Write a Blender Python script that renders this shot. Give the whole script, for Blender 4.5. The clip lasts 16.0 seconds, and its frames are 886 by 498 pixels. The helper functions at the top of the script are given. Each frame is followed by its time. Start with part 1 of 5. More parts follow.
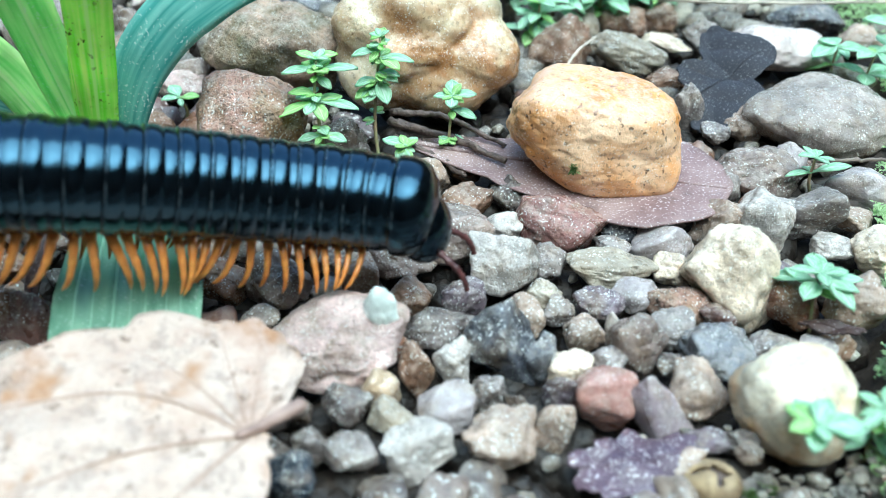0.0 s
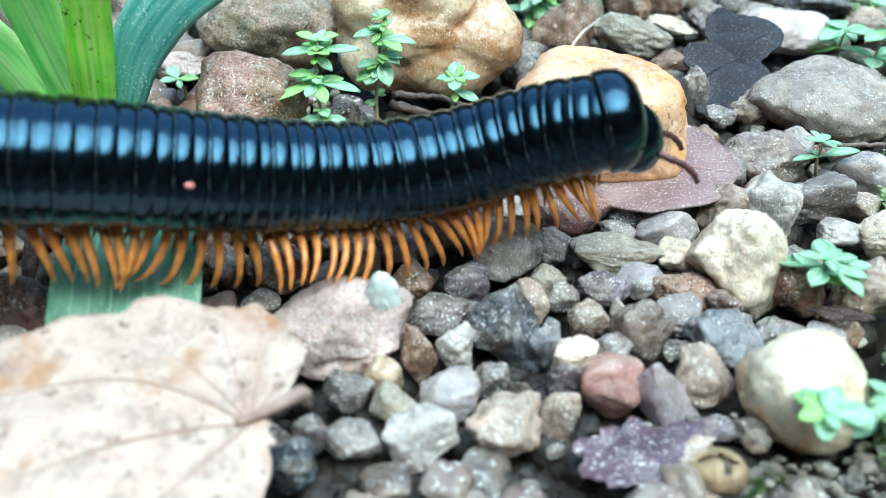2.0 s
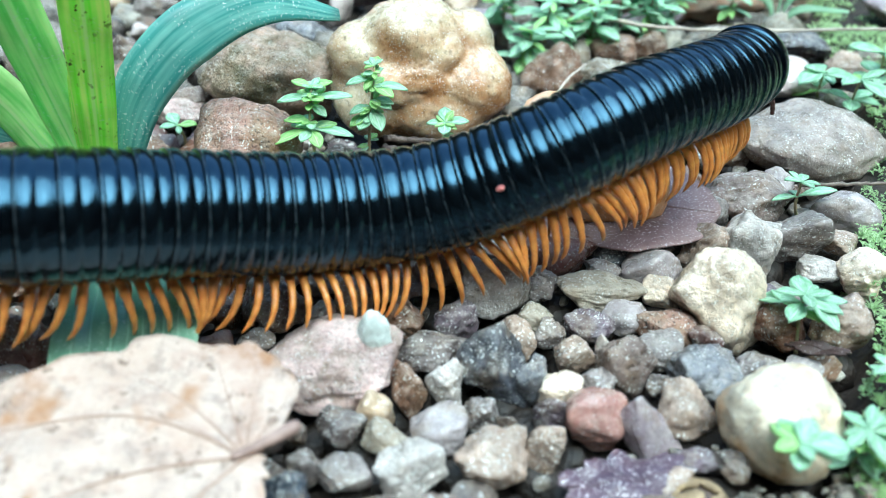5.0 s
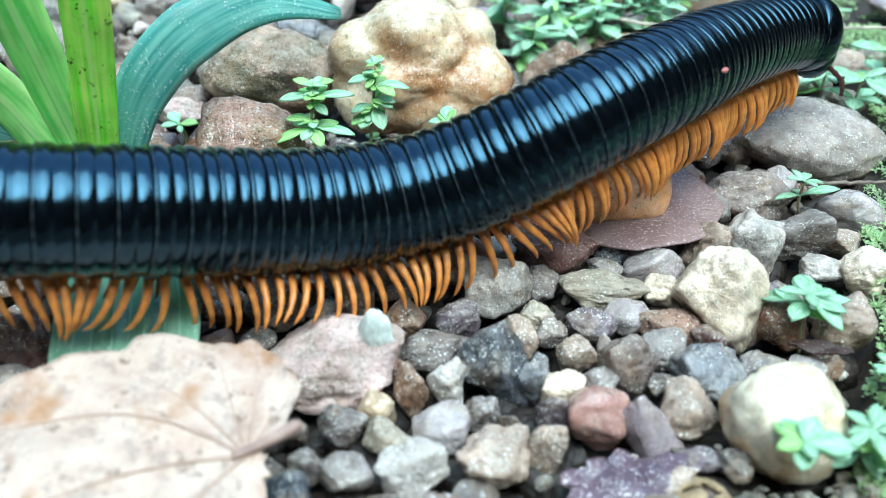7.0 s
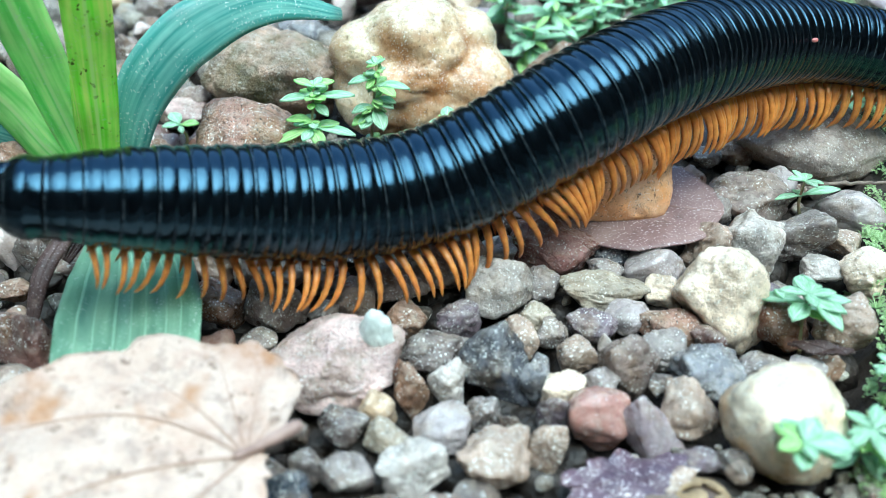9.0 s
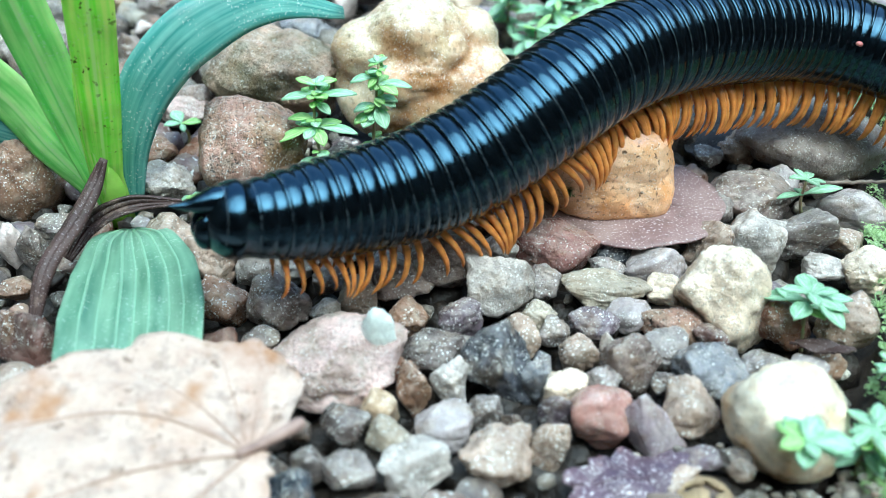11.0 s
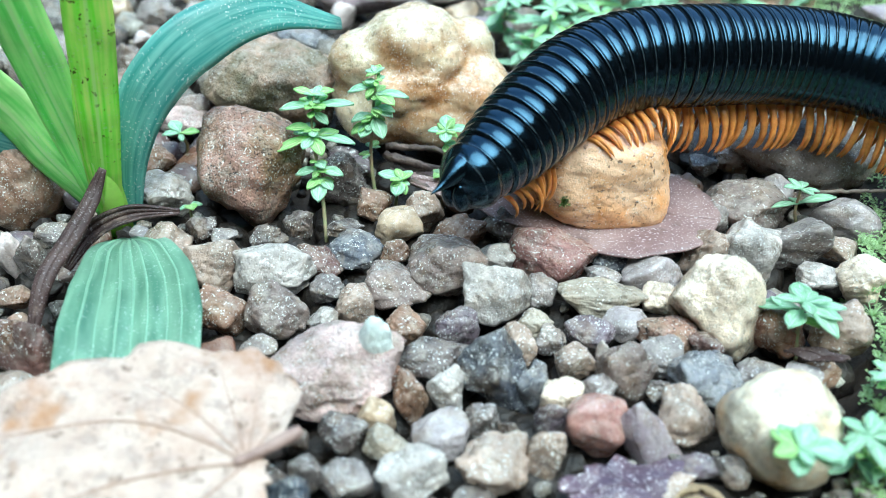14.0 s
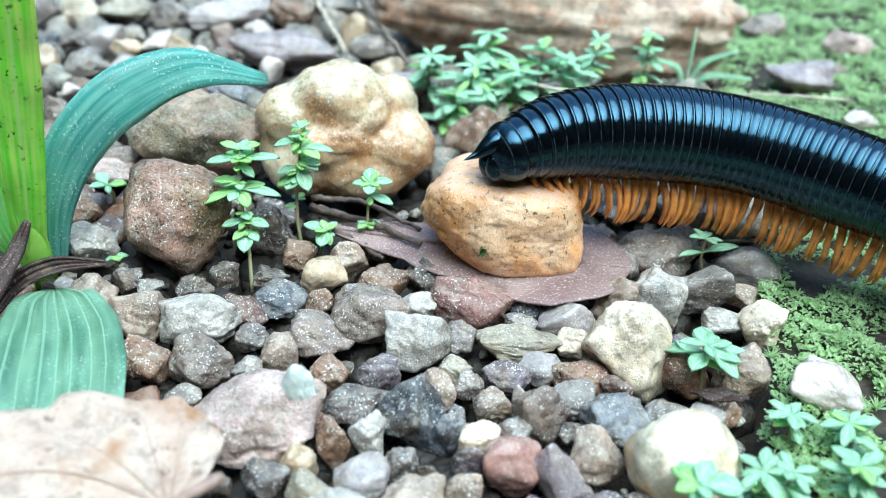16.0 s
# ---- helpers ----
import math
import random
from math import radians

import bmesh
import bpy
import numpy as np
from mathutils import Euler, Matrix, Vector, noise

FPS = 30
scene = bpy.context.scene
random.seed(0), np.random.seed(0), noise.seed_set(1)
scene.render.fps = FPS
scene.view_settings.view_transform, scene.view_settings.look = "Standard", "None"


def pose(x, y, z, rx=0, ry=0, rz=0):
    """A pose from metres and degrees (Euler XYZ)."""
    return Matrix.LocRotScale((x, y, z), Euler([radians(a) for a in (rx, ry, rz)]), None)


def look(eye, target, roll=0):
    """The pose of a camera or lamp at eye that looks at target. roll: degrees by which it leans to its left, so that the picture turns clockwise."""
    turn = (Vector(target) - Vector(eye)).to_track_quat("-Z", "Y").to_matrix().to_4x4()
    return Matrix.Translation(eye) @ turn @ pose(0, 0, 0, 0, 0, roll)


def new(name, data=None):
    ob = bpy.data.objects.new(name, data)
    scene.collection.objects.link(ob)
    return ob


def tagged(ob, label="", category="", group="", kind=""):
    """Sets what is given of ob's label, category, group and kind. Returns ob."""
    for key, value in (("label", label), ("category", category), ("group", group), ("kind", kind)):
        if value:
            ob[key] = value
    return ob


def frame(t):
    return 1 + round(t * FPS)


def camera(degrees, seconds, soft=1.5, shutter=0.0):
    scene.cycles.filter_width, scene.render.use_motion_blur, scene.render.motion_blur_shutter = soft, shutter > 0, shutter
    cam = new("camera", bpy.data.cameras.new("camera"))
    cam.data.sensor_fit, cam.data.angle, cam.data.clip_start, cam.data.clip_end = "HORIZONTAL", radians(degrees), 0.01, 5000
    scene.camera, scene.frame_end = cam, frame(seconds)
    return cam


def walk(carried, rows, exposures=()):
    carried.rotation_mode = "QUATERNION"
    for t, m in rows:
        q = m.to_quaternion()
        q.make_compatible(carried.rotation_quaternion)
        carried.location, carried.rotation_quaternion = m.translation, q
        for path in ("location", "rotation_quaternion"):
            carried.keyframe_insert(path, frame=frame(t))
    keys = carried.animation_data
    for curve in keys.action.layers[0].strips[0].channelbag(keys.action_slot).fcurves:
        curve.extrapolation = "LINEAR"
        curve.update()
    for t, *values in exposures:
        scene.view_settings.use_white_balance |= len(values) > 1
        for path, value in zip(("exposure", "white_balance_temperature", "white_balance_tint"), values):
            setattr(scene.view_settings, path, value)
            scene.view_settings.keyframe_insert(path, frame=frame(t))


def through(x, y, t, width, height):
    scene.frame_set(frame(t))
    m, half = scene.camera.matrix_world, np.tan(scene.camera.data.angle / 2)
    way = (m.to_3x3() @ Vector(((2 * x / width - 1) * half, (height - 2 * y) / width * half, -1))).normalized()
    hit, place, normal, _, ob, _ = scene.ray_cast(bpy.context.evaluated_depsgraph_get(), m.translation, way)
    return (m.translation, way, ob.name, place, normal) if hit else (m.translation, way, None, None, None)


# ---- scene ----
cam = camera(51.4, 16.0, soft=0.5)
PATH = [
    (0, (-0.00038, 0.00137, 0.05912), (-0.00018, 0.08188, -0.00020), 0.29),
    (0.5, (-0.00044, 0.00208, 0.05849), (-0.00025, 0.08193, -0.00170), 0.32),
    (1, (-0.00070, 0.00270, 0.05825), (-0.00056, 0.08182, -0.00292), 0.41),
    (1.5, (-0.00076, 0.00258, 0.05827), (-0.00050, 0.08186, -0.00268), 0.43),
    (2, (-0.00077, 0.00241, 0.05840), (-0.00044, 0.08189, -0.00228), 0.49),
    (2.5, (-0.00066, 0.00201, 0.05872), (-0.00026, 0.08197, -0.00134), 0.46),
    (3, (-0.00010, 0.00117, 0.05944), (0.00018, 0.08194, 0.00048), 0.28),
    (3.5, (-0.00007, 0.00046, 0.05996), (0.00052, 0.08192, 0.00196), 0.32),
    (4, (0.00017, -0.00015, 0.06030), (0.00061, 0.08188, 0.00311), 0.16),
    (6.5, (0.00010, 0.00006, 0.05989), (0.00052, 0.08210, 0.00272), 0.16),
    (7, (0.00014, 0.00006, 0.05993), (0.00039, 0.08209, 0.00274), 0.08),
    (7.5, (0.00015, -0.00000, 0.06016), (0.00040, 0.08196, 0.00287), 0.11),
    (8, (0.00024, 0.00005, 0.06011), (0.00040, 0.08201, 0.00282), 0.01),
    (8.5, (0.00017, 0.00004, 0.06001), (0.00034, 0.08207, 0.00281), 0.05),
    (9, (0.00018, 0.00000, 0.06000), (0.00032, 0.08205, 0.00283), 0.03),
    (11.5, (-0.00000, -0.00009, 0.05997), (0.00004, 0.08185, 0.00265), 0.09),
    (12, (0.00007, 0.00005, 0.06000), (-0.00007, 0.08188, 0.00253), 0.02),
    (12.5, (0.00001, 0.00000, 0.05998), (0.00001, 0.08192, 0.00263), 0.04),
    (13, (0.00001, 0.00000, 0.05996), (0.00001, 0.08193, 0.00261), 0.05),
    (13.5, (0.00004, -0.00019, 0.06018), (0.00009, 0.08190, 0.00307), 0.06),
    (14, (0.00014, -0.00053, 0.06039), (0.00045, 0.08197, 0.00388), 0.11),
    (14.5, (0.00059, -0.00085, 0.06047), (0.00097, 0.08210, 0.00462), 0.06),
    (15, (0.00102, -0.00180, 0.06171), (0.00314, 0.08205, 0.00726), 0.45),
    (15.5, (0.00116, -0.00315, 0.06241), (0.00510, 0.08193, 0.01001), 1.09),
    (16, (0.00151, -0.00353, 0.06262), (0.00887, 0.08153, 0.01055), 2.35),
]
walk(cam, [(t, look(eye, target, roll)) for t, eye, target, roll in PATH], [(0.0, 2.12, 5300, -12), (16.0, 2.12, 5300, -12)])
cam.data.dof.use_dof = True
cam.data.dof.focus_distance, cam.data.dof.aperture_fstop = 0.106, 29

# ---- world and light: bright overcast sky, narrowed by an added, unseen dark ring ----
world = bpy.data.worlds.new("sky")
scene.world = world
world.use_nodes = True
_n = world.node_tree.nodes
_sky = _n.new("ShaderNodeTexSky")
_sky.sky_type, _sky.sun_disc = "NISHITA", False
_sky.sun_elevation, _sky.sun_rotation = radians(64), radians(145)
_sky.air_density, _sky.dust_density = 1.0, 2.0
_bg = _n["Background"]
_bg.inputs["Strength"].default_value = 0.125
world.node_tree.links.new(_sky.outputs["Color"], _bg.inputs["Color"])

_sun = new("overcast_sun", bpy.data.lights.new("overcast_sun", "SUN"))
_sun.data.energy, _sun.data.angle, _sun.data.color = 1.5, radians(68), (1.0, 0.98, 0.95)
_sun.matrix_world = look((0.28, -0.30, 1.0), (0, 0.1, 0))


# ---- materials ----
def lin(h):
    """Linear colour from a hex value as the eye sees it."""
    c = [int(h[i:i + 2], 16) / 255 for i in (0, 2, 4)]
    return tuple(v / 12.92 if v < 0.04045 else ((v + 0.055) / 1.055) ** 2.4 for v in c) + (1.0,)


class Nodes:
    """A small helper to write node materials."""

    def __init__(self, name):
        self.mat = bpy.data.materials.new(name)
        self.mat.use_nodes = True
        self.tree = self.mat.node_tree
        self.bsdf = self.tree.nodes["Principled BSDF"]
        self.coord = self.node("ShaderNodeTexCoord").outputs["Object"]

    def node(self, kind, **inputs):
        n = self.tree.nodes.new(kind)
        for key, value in inputs.items():
            self.put(n, key.replace("_", " "), value)
        return n

    def put(self, n, key, value):
        socket = n.inputs[int(key)] if key.isdigit() else n.inputs[key]
        if isinstance(value, bpy.types.NodeSocket):
            self.tree.links.new(value, socket)
        else:
            socket.default_value = value

    def noise(self, scale, detail=3.0, rough=0.6, at=None):
        n = self.node("ShaderNodeTexNoise", Scale=scale, Detail=detail, Roughness=rough, Vector=at or self.coord)
        return n.outputs["Fac"]

    def ramp(self, fac, *stops):
        n = self.tree.nodes.new("ShaderNodeValToRGB")
        while len(n.color_ramp.elements) < len(stops):
            n.color_ramp.elements.new(0.5)
        for el, (at, col) in zip(n.color_ramp.elements, stops):
            el.position, el.color = at, col if isinstance(col, tuple) else (col, col, col, 1)
        self.put(n, "Fac", fac)
        return n.outputs["Color"]

    def mix(self, fac, a, b, blend="MIX"):
        n = self.tree.nodes.new("ShaderNodeMix")
        n.data_type, n.blend_type = "RGBA", blend
        for key, value in ((0, fac), (6, a), (7, b)):
            if isinstance(value, bpy.types.NodeSocket):
                self.tree.links.new(value, n.inputs[key])
            else:
                n.inputs[key].default_value = value
        return n.outputs[2]

    def math(self, op, a, b=0.0):
        n = self.tree.nodes.new("ShaderNodeMath")
        n.operation = op
        self.put(n, "0", a)
        self.put(n, "1", b)
        return n.outputs[0]

    def done(self, base, rough=0.6, bump=None, strength=0.3, far=0.0003, **more):
        self.put(self.bsdf, "Base Color", base)
        self.put(self.bsdf, "Roughness", rough)
        for key, value in more.items():
            self.put(self.bsdf, key.replace("_", " "), value)
        if bump is not None:
            b = self.node("ShaderNodeBump", Strength=strength, Distance=far, Height=bump)
            self.put(self.bsdf, "Normal", b.outputs["Normal"])
        return self.mat


def stone_material(name, speck=0.5, flecks=0.5, rough=0.55, own=None, patch=None, island=False, relief=1.0, mottle=0.5, patch_at=(0.42, 0.58), patch_scale=170, blot=(0.30, 1.5), overlay=0.22, top_colour="c8bfb0", pits=0.0, **more):
    """Mineral surface: the object's own colour, blotches, dark grains, pale crystal flecks that also paint wet sparkle.
    """
    k = Nodes(name)
    info = k.node("ShaderNodeObjectInfo")
    off = k.node("ShaderNodeVectorMath", **{"0": k.coord})
    off.operation = "ADD"
    if island:
        rnd = k.node("ShaderNodeNewGeometry").outputs["Random Per Island"]
        base = k.ramp(rnd, (0.0, lin("4a4743")), (0.14, lin("8d857a")), (0.3, lin("7a726a")), (0.45, lin("a59a88")),
                      (0.55, lin("5f5a58")), (0.68, lin("9a8f86")), (0.8, lin("cfc8b6")), (0.9, lin("7a5a4c")), (1.0, lin("948a82")))
    else:
        rnd = info.outputs["Random"]
        base = own if own else info.outputs["Color"]
        shift = k.node("ShaderNodeVectorMath", **{"0": (3.1, 7.7, 1.3)})
        shift.operation = "SCALE"
        k.put(shift, "Scale", rnd)
        k.put(off, "1", shift.outputs[0])
    at = off.outputs[0]
    blotch = k.noise(260, 4, 0.65, at)
    col = k.mix(1.0, base, k.ramp(blotch, (0.3, blot[0]), (0.5, 0.5 * blot[0] + 0.46 * blot[1]), (0.7, blot[1])), "MULTIPLY")
    if patch:
        col = k.mix(k.ramp(k.noise(patch_scale, 4, 0.65, at), (patch_at[0], 0.0), (patch_at[1], 0.85)), col, patch)
    col = k.mix(k.math("MULTIPLY", k.ramp(k.noise(330, 3, 0.65, k.node("ShaderNodeVectorMath", **{"0": at, "1": (0.31, 0.17, 0.53)}).outputs[0]), (0.5, 0.0), (0.66, 1.0)), mottle), col, lin("8d7558"))
    col = k.mix(k.math("MULTIPLY", k.ramp(k.noise(480, 4, 0.7, k.node("ShaderNodeVectorMath", **{"0": at, "1": (0.71, 0.37, 0.13)}).outputs[0]), (0.5, 0.0), (0.68, 1.0)), mottle * 0.8), col, lin("c9c2b4"))
    grain = k.noise(2300, 3, 0.75, at)
    dark = k.ramp(grain, (0.34, 1.0), (0.44, 0.0))
    col = k.mix(k.math("MULTIPLY", dark, speck), col, lin("2a2622"))
    if pits:
        hole = k.math("MULTIPLY", k.ramp(k.noise(1500, 2, 0.5, at), (0.60, 0.0), (0.66, 1.0)), k.ramp(k.noise(240, 3, 0.7, at), (0.40, 0.0), (0.56, 1.0)))
        col = k.mix(k.math("MULTIPLY", hole, pits), col, lin("4a3220"))
    # Pale flecks: mineral grains, and bright sparkle painted as colour.
    cell = k.noise(4300, 1, 0.4, at)
    gate = k.ramp(k.noise(420, 3, 0.7, at), (0.42, 0.0), (0.56, 1.0))
    pale = k.math("MULTIPLY", k.ramp(cell, (0.62, 0.0), (0.67, 1.0)), k.math("MULTIPLY", gate, flecks))
    col = k.mix(pale, col, lin("eef0ea"))
    # Second colour on faces that point up, broken by noise; sides keep theirs.
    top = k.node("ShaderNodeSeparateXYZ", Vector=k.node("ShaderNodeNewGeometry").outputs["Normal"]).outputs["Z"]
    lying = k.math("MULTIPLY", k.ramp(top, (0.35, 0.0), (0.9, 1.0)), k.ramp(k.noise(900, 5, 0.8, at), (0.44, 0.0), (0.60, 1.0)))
    col = k.mix(k.math("MULTIPLY", lying, overlay), col, lin(top_colour))
    height = k.math("ADD", k.math("MULTIPLY", blotch, 1.0), k.math("MULTIPLY", grain, 0.55))
    gloss = k.ramp(k.noise(500, 3, 0.6, at), (0.35, rough - 0.22), (0.7, rough + 0.15))
    return k.done(col, gloss, height, min(1.0, 0.9 * relief), 0.0011 * relief, IOR=1.5, **more)


def leaf_material(name, a, b, vein=None, across=900.0, rough=0.45, overlay=0.25, through=0.25, rust=0.0):
    """Leaf tissue: two greens in stripes along the blade (v in uv), dust specks, light through it."""
    k = Nodes(name)
    uv = k.node("ShaderNodeTexCoord").outputs["UV"]
    sep = k.node("ShaderNodeSeparateXYZ", Vector=uv)
    wave = k.noise(1.0, 2, 0.5, k.node("ShaderNodeCombineXYZ", X=k.math("MULTIPLY", sep.outputs["X"], across), Y=k.math("MULTIPLY", sep.outputs["Y"], 3.0)).outputs[0])
    col = k.mix(k.ramp(wave, (0.35, 0.0), (0.65, 1.0)), lin(a), lin(b))
    col = k.mix(1.0, col, k.ramp(k.noise(180, 4, 0.6), (0.3, 0.84), (0.7, 1.14)), "MULTIPLY")
    if vein:
        mid = k.math("ABSOLUTE", k.math("SUBTRACT", sep.outputs["X"], 0.5))
        col = k.mix(k.ramp(mid, (0.02, 0.8), (0.06, 0.0)), col, lin(vein))
    spot = k.ramp(k.noise(3600, 1, 0.4), (0.63, 0.0), (0.69, 1.0))
    gate = k.ramp(k.noise(200, 3, 0.6), (0.42, 0.0), (0.58, 1.0))
    col = k.mix(k.math("MULTIPLY", k.math("MULTIPLY", spot, gate), overlay), col, lin("e8ece8"))
    if rust:
        dots = k.math("MULTIPLY", k.ramp(k.noise(1500, 2, 0.5), (0.62, 0.0), (0.68, 1.0)), k.ramp(k.noise(150, 3, 0.6), (0.46, 0.0), (0.58, 1.0)))
        col = k.mix(k.math("MULTIPLY", dots, rust), col, lin("3c3420"))
    mat = k.done(col, rough, wave, 0.25, 0.0003)
    glow = k.node("ShaderNodeBsdfTranslucent", Color=col)
    add = k.node("ShaderNodeMixShader", Fac=through)
    k.tree.links.new(k.bsdf.outputs[0], add.inputs[1])
    k.tree.links.new(glow.outputs[0], add.inputs[2])
    k.tree.links.new(add.outputs[0], k.tree.nodes["Material Output"].inputs["Surface"])
    return mat


def dead_leaf_material(name, a, b, spot="5a3a20", spots=0.5, rough=0.7, flecks=0.0):
    k = Nodes(name)
    col = k.mix(k.ramp(k.noise(150, 5, 0.65), (0.35, 0.0), (0.68, 1.0)), lin(a), lin(b))
    col = k.mix(k.math("MULTIPLY", k.ramp(k.noise(330, 4, 0.7), (0.58, 0.0), (0.72, 1.0)), spots), col, lin(spot))
    col = k.mix(k.math("MULTIPLY", k.ramp(k.noise(4300, 1, 0.4), (0.62, 0.0), (0.68, 1.0)), flecks), col, lin("efe6e6"))
    fine = k.noise(900, 4, 0.7)
    return k.done(col, rough, fine, 0.4, 0.0004)


def bleached_leaf_material(name):
    """Old leaf bleached in patches: cream, tan and grey mottling, brown rot spots, fine vein net."""
    k = Nodes(name)
    col = k.ramp(k.noise(75, 6, 0.72), (0.30, lin("946a44")), (0.38, lin("ae9280")), (0.50, lin("bfab9c")), (0.62, lin("b49b8a")), (0.72, lin("9c7452")))
    col = k.mix(k.ramp(k.noise(330, 5, 0.8), (0.5, 0.0), (0.68, 0.62)), col, lin("75645a"))
    col = k.mix(k.ramp(k.noise(140, 3, 0.6), (0.56, 0.0), (0.68, 0.85)), col, lin("986838"))
    col = k.mix(k.ramp(k.noise(620, 3, 0.65), (0.60, 0.0), (0.68, 0.7)), col, lin("6a5646"))
    high = k.noise(260, 5, 0.72)
    return k.done(col, 0.7, high, 0.8, 0.0009)


def plain_material(name, a, b, scale=400, rough=0.5, strength=0.3, far=0.0003, **more):
    k = Nodes(name)
    n = k.noise(scale, 4, 0.65)
    return k.done(k.mix(k.ramp(n, (0.35, 0.0), (0.65, 1.0)), lin(a), lin(b)), rough, n, strength, far, **more)


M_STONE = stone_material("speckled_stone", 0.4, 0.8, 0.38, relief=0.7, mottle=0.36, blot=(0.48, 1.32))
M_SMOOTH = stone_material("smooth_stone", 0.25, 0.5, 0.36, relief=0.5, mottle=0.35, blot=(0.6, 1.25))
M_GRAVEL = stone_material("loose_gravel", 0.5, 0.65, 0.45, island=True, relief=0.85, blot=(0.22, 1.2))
M_ORANGE = stone_material("orange_sandstone", 0.35, 0.4, 0.55, own=lin("de9a54"), patch=lin("ecc8a4"), patch_at=(0.38, 0.60), patch_scale=110, mottle=0.12, blot=(0.6, 1.2), relief=0.5, overlay=0.85, top_colour="d8b09c", pits=0.8)
M_QUARTZ = stone_material("cream_quartz", blot=(0.62, 1.2), speck=0.3, flecks=0.6, rough=0.34, own=lin("dccaa8"), patch=lin("a8703a"), relief=0.5, mottle=0.2, patch_at=(0.46, 0.60), patch_scale=62, overlay=0.5, top_colour="f0e8d2", pits=0.5, Subsurface_Weight=0.15, Subsurface_Radius=(0.003, 0.0018, 0.0008), Subsurface_Scale=0.5)
M_OLIVE = stone_material("algae_stained_stone", 0.6, 0.5, 0.6, own=lin("c6a892"), patch=lin("5c5634"), patch_at=(0.45, 0.58), patch_scale=90, overlay=0.2)
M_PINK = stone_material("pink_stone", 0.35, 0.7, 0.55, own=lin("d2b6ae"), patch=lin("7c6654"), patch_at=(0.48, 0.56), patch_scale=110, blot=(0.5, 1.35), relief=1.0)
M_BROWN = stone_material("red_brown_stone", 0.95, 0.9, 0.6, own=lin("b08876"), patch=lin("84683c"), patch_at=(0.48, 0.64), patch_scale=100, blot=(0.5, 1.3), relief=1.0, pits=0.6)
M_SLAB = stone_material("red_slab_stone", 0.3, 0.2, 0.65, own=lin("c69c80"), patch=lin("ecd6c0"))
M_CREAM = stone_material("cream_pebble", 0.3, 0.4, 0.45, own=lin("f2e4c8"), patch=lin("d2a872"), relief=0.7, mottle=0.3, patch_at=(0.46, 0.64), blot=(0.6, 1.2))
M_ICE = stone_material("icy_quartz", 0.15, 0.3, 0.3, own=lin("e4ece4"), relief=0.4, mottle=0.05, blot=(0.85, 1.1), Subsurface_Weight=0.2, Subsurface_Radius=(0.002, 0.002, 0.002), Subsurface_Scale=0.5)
M_SOIL = plain_material("dark_wet_soil", "1e1711", "3c3026", 500, 0.75, 0.8, 0.001)
# Brown soil grit kept extra dark, to put the gaps' shade into its colour.
M_GRIT = plain_material("dark_soil_grit", "15110e", "30271f", 700, 0.55, 0.8, 0.0008)
MM = 0.001


def mesh_object(name, verts, faces, mat, parent=None, smooth=True, uvs=None):
    me = bpy.data.meshes.new(name)
    me.from_pydata([tuple(v) for v in verts], [], faces)
    if smooth:
        me.polygons.foreach_set("use_smooth", [True] * len(me.polygons))
    if uvs is not None:
        layer = me.uv_layers.new(name="uv")
        flat = np.empty(len(me.loops) * 2)
        idx = np.empty(len(me.loops), int)
        me.loops.foreach_get("vertex_index", idx)
        flat[0::2], flat[1::2] = uvs[idx, 0], uvs[idx, 1]
        layer.data.foreach_set("uv", flat)
    me.materials.append(mat)
    me.update()
    ob = new(name, me)
    if parent is not None:
        ob.parent = parent
    return ob


def ico(level):
    bm = bmesh.new()
    bmesh.ops.create_icosphere(bm, subdivisions=level, radius=1.0)
    v = np.array([w.co[:] for w in bm.verts])
    f = [tuple(w.index for w in p.verts) for p in bm.faces]
    bm.free()
    return v / np.linalg.norm(v, axis=1)[:, None], f


BALL = {n: ico(n) for n in (1, 2, 3, 4, 5, 6)}


def lumps(d, rng, freq, count=7):
    """A smooth random field on directions d."""
    out = np.zeros(len(d))
    for _ in range(count):
        k = rng.normal(size=3) * freq
        out += np.sin(d @ k + rng.uniform(0, 6.28))
    return out / count


def rough_skin(d, seed, freq, octaves=4):
    """Fractal unevenness on directions d."""
    o = Vector((seed * 3.7, seed * 1.3, seed * 2.9))
    return np.array([noise.fractal(Vector(p) * freq + o, 0.9, 2.1, octaves) for p in d])


def pebble_shape(rng, level=3, facets=13, power=9.0, rough=0.04, wave=0.14):
    """Unit stone: facets cut from a ball, rounded edges, uneven skin."""
    d, faces = BALL[level]
    k = np.arange(facets) + 0.5
    up, turn = 1 - 2 * k / facets, k * 2.39996
    flat = np.sqrt(1 - up * up)
    n = np.c_[flat * np.cos(turn), flat * np.sin(turn), up] + rng.normal(0, 0.28, (facets, 3))
    n = n @ np.array(Euler(rng.uniform(0, 6, 3)).to_matrix())
    n /= np.linalg.norm(n, axis=1)[:, None]
    c = rng.uniform(0.7, 1.0, len(n))
    r = (np.maximum(d @ n.T, 0) / c) ** power
    r = r.sum(1) ** (-1 / power)
    r = r * (1 + wave * lumps(d, rng, 2.2) + rough * 1.6 * lumps(d, rng, 6.5) + rough * lumps(d, rng, 13))
    if level >= 4:
        skin = rough_skin(d, rng.uniform(0, 50), 3.2, 4)
        r = r * (1 + rough * 1.5 * skin - rough * 1.6 * np.maximum(0, lumps(d, rng, 9, 5) - 0.25))
    v = d * r[:, None]
    lo, hi = v.min(0), v.max(0)
    return (v - (lo + hi) / 2) / ((hi - lo) / 2), faces


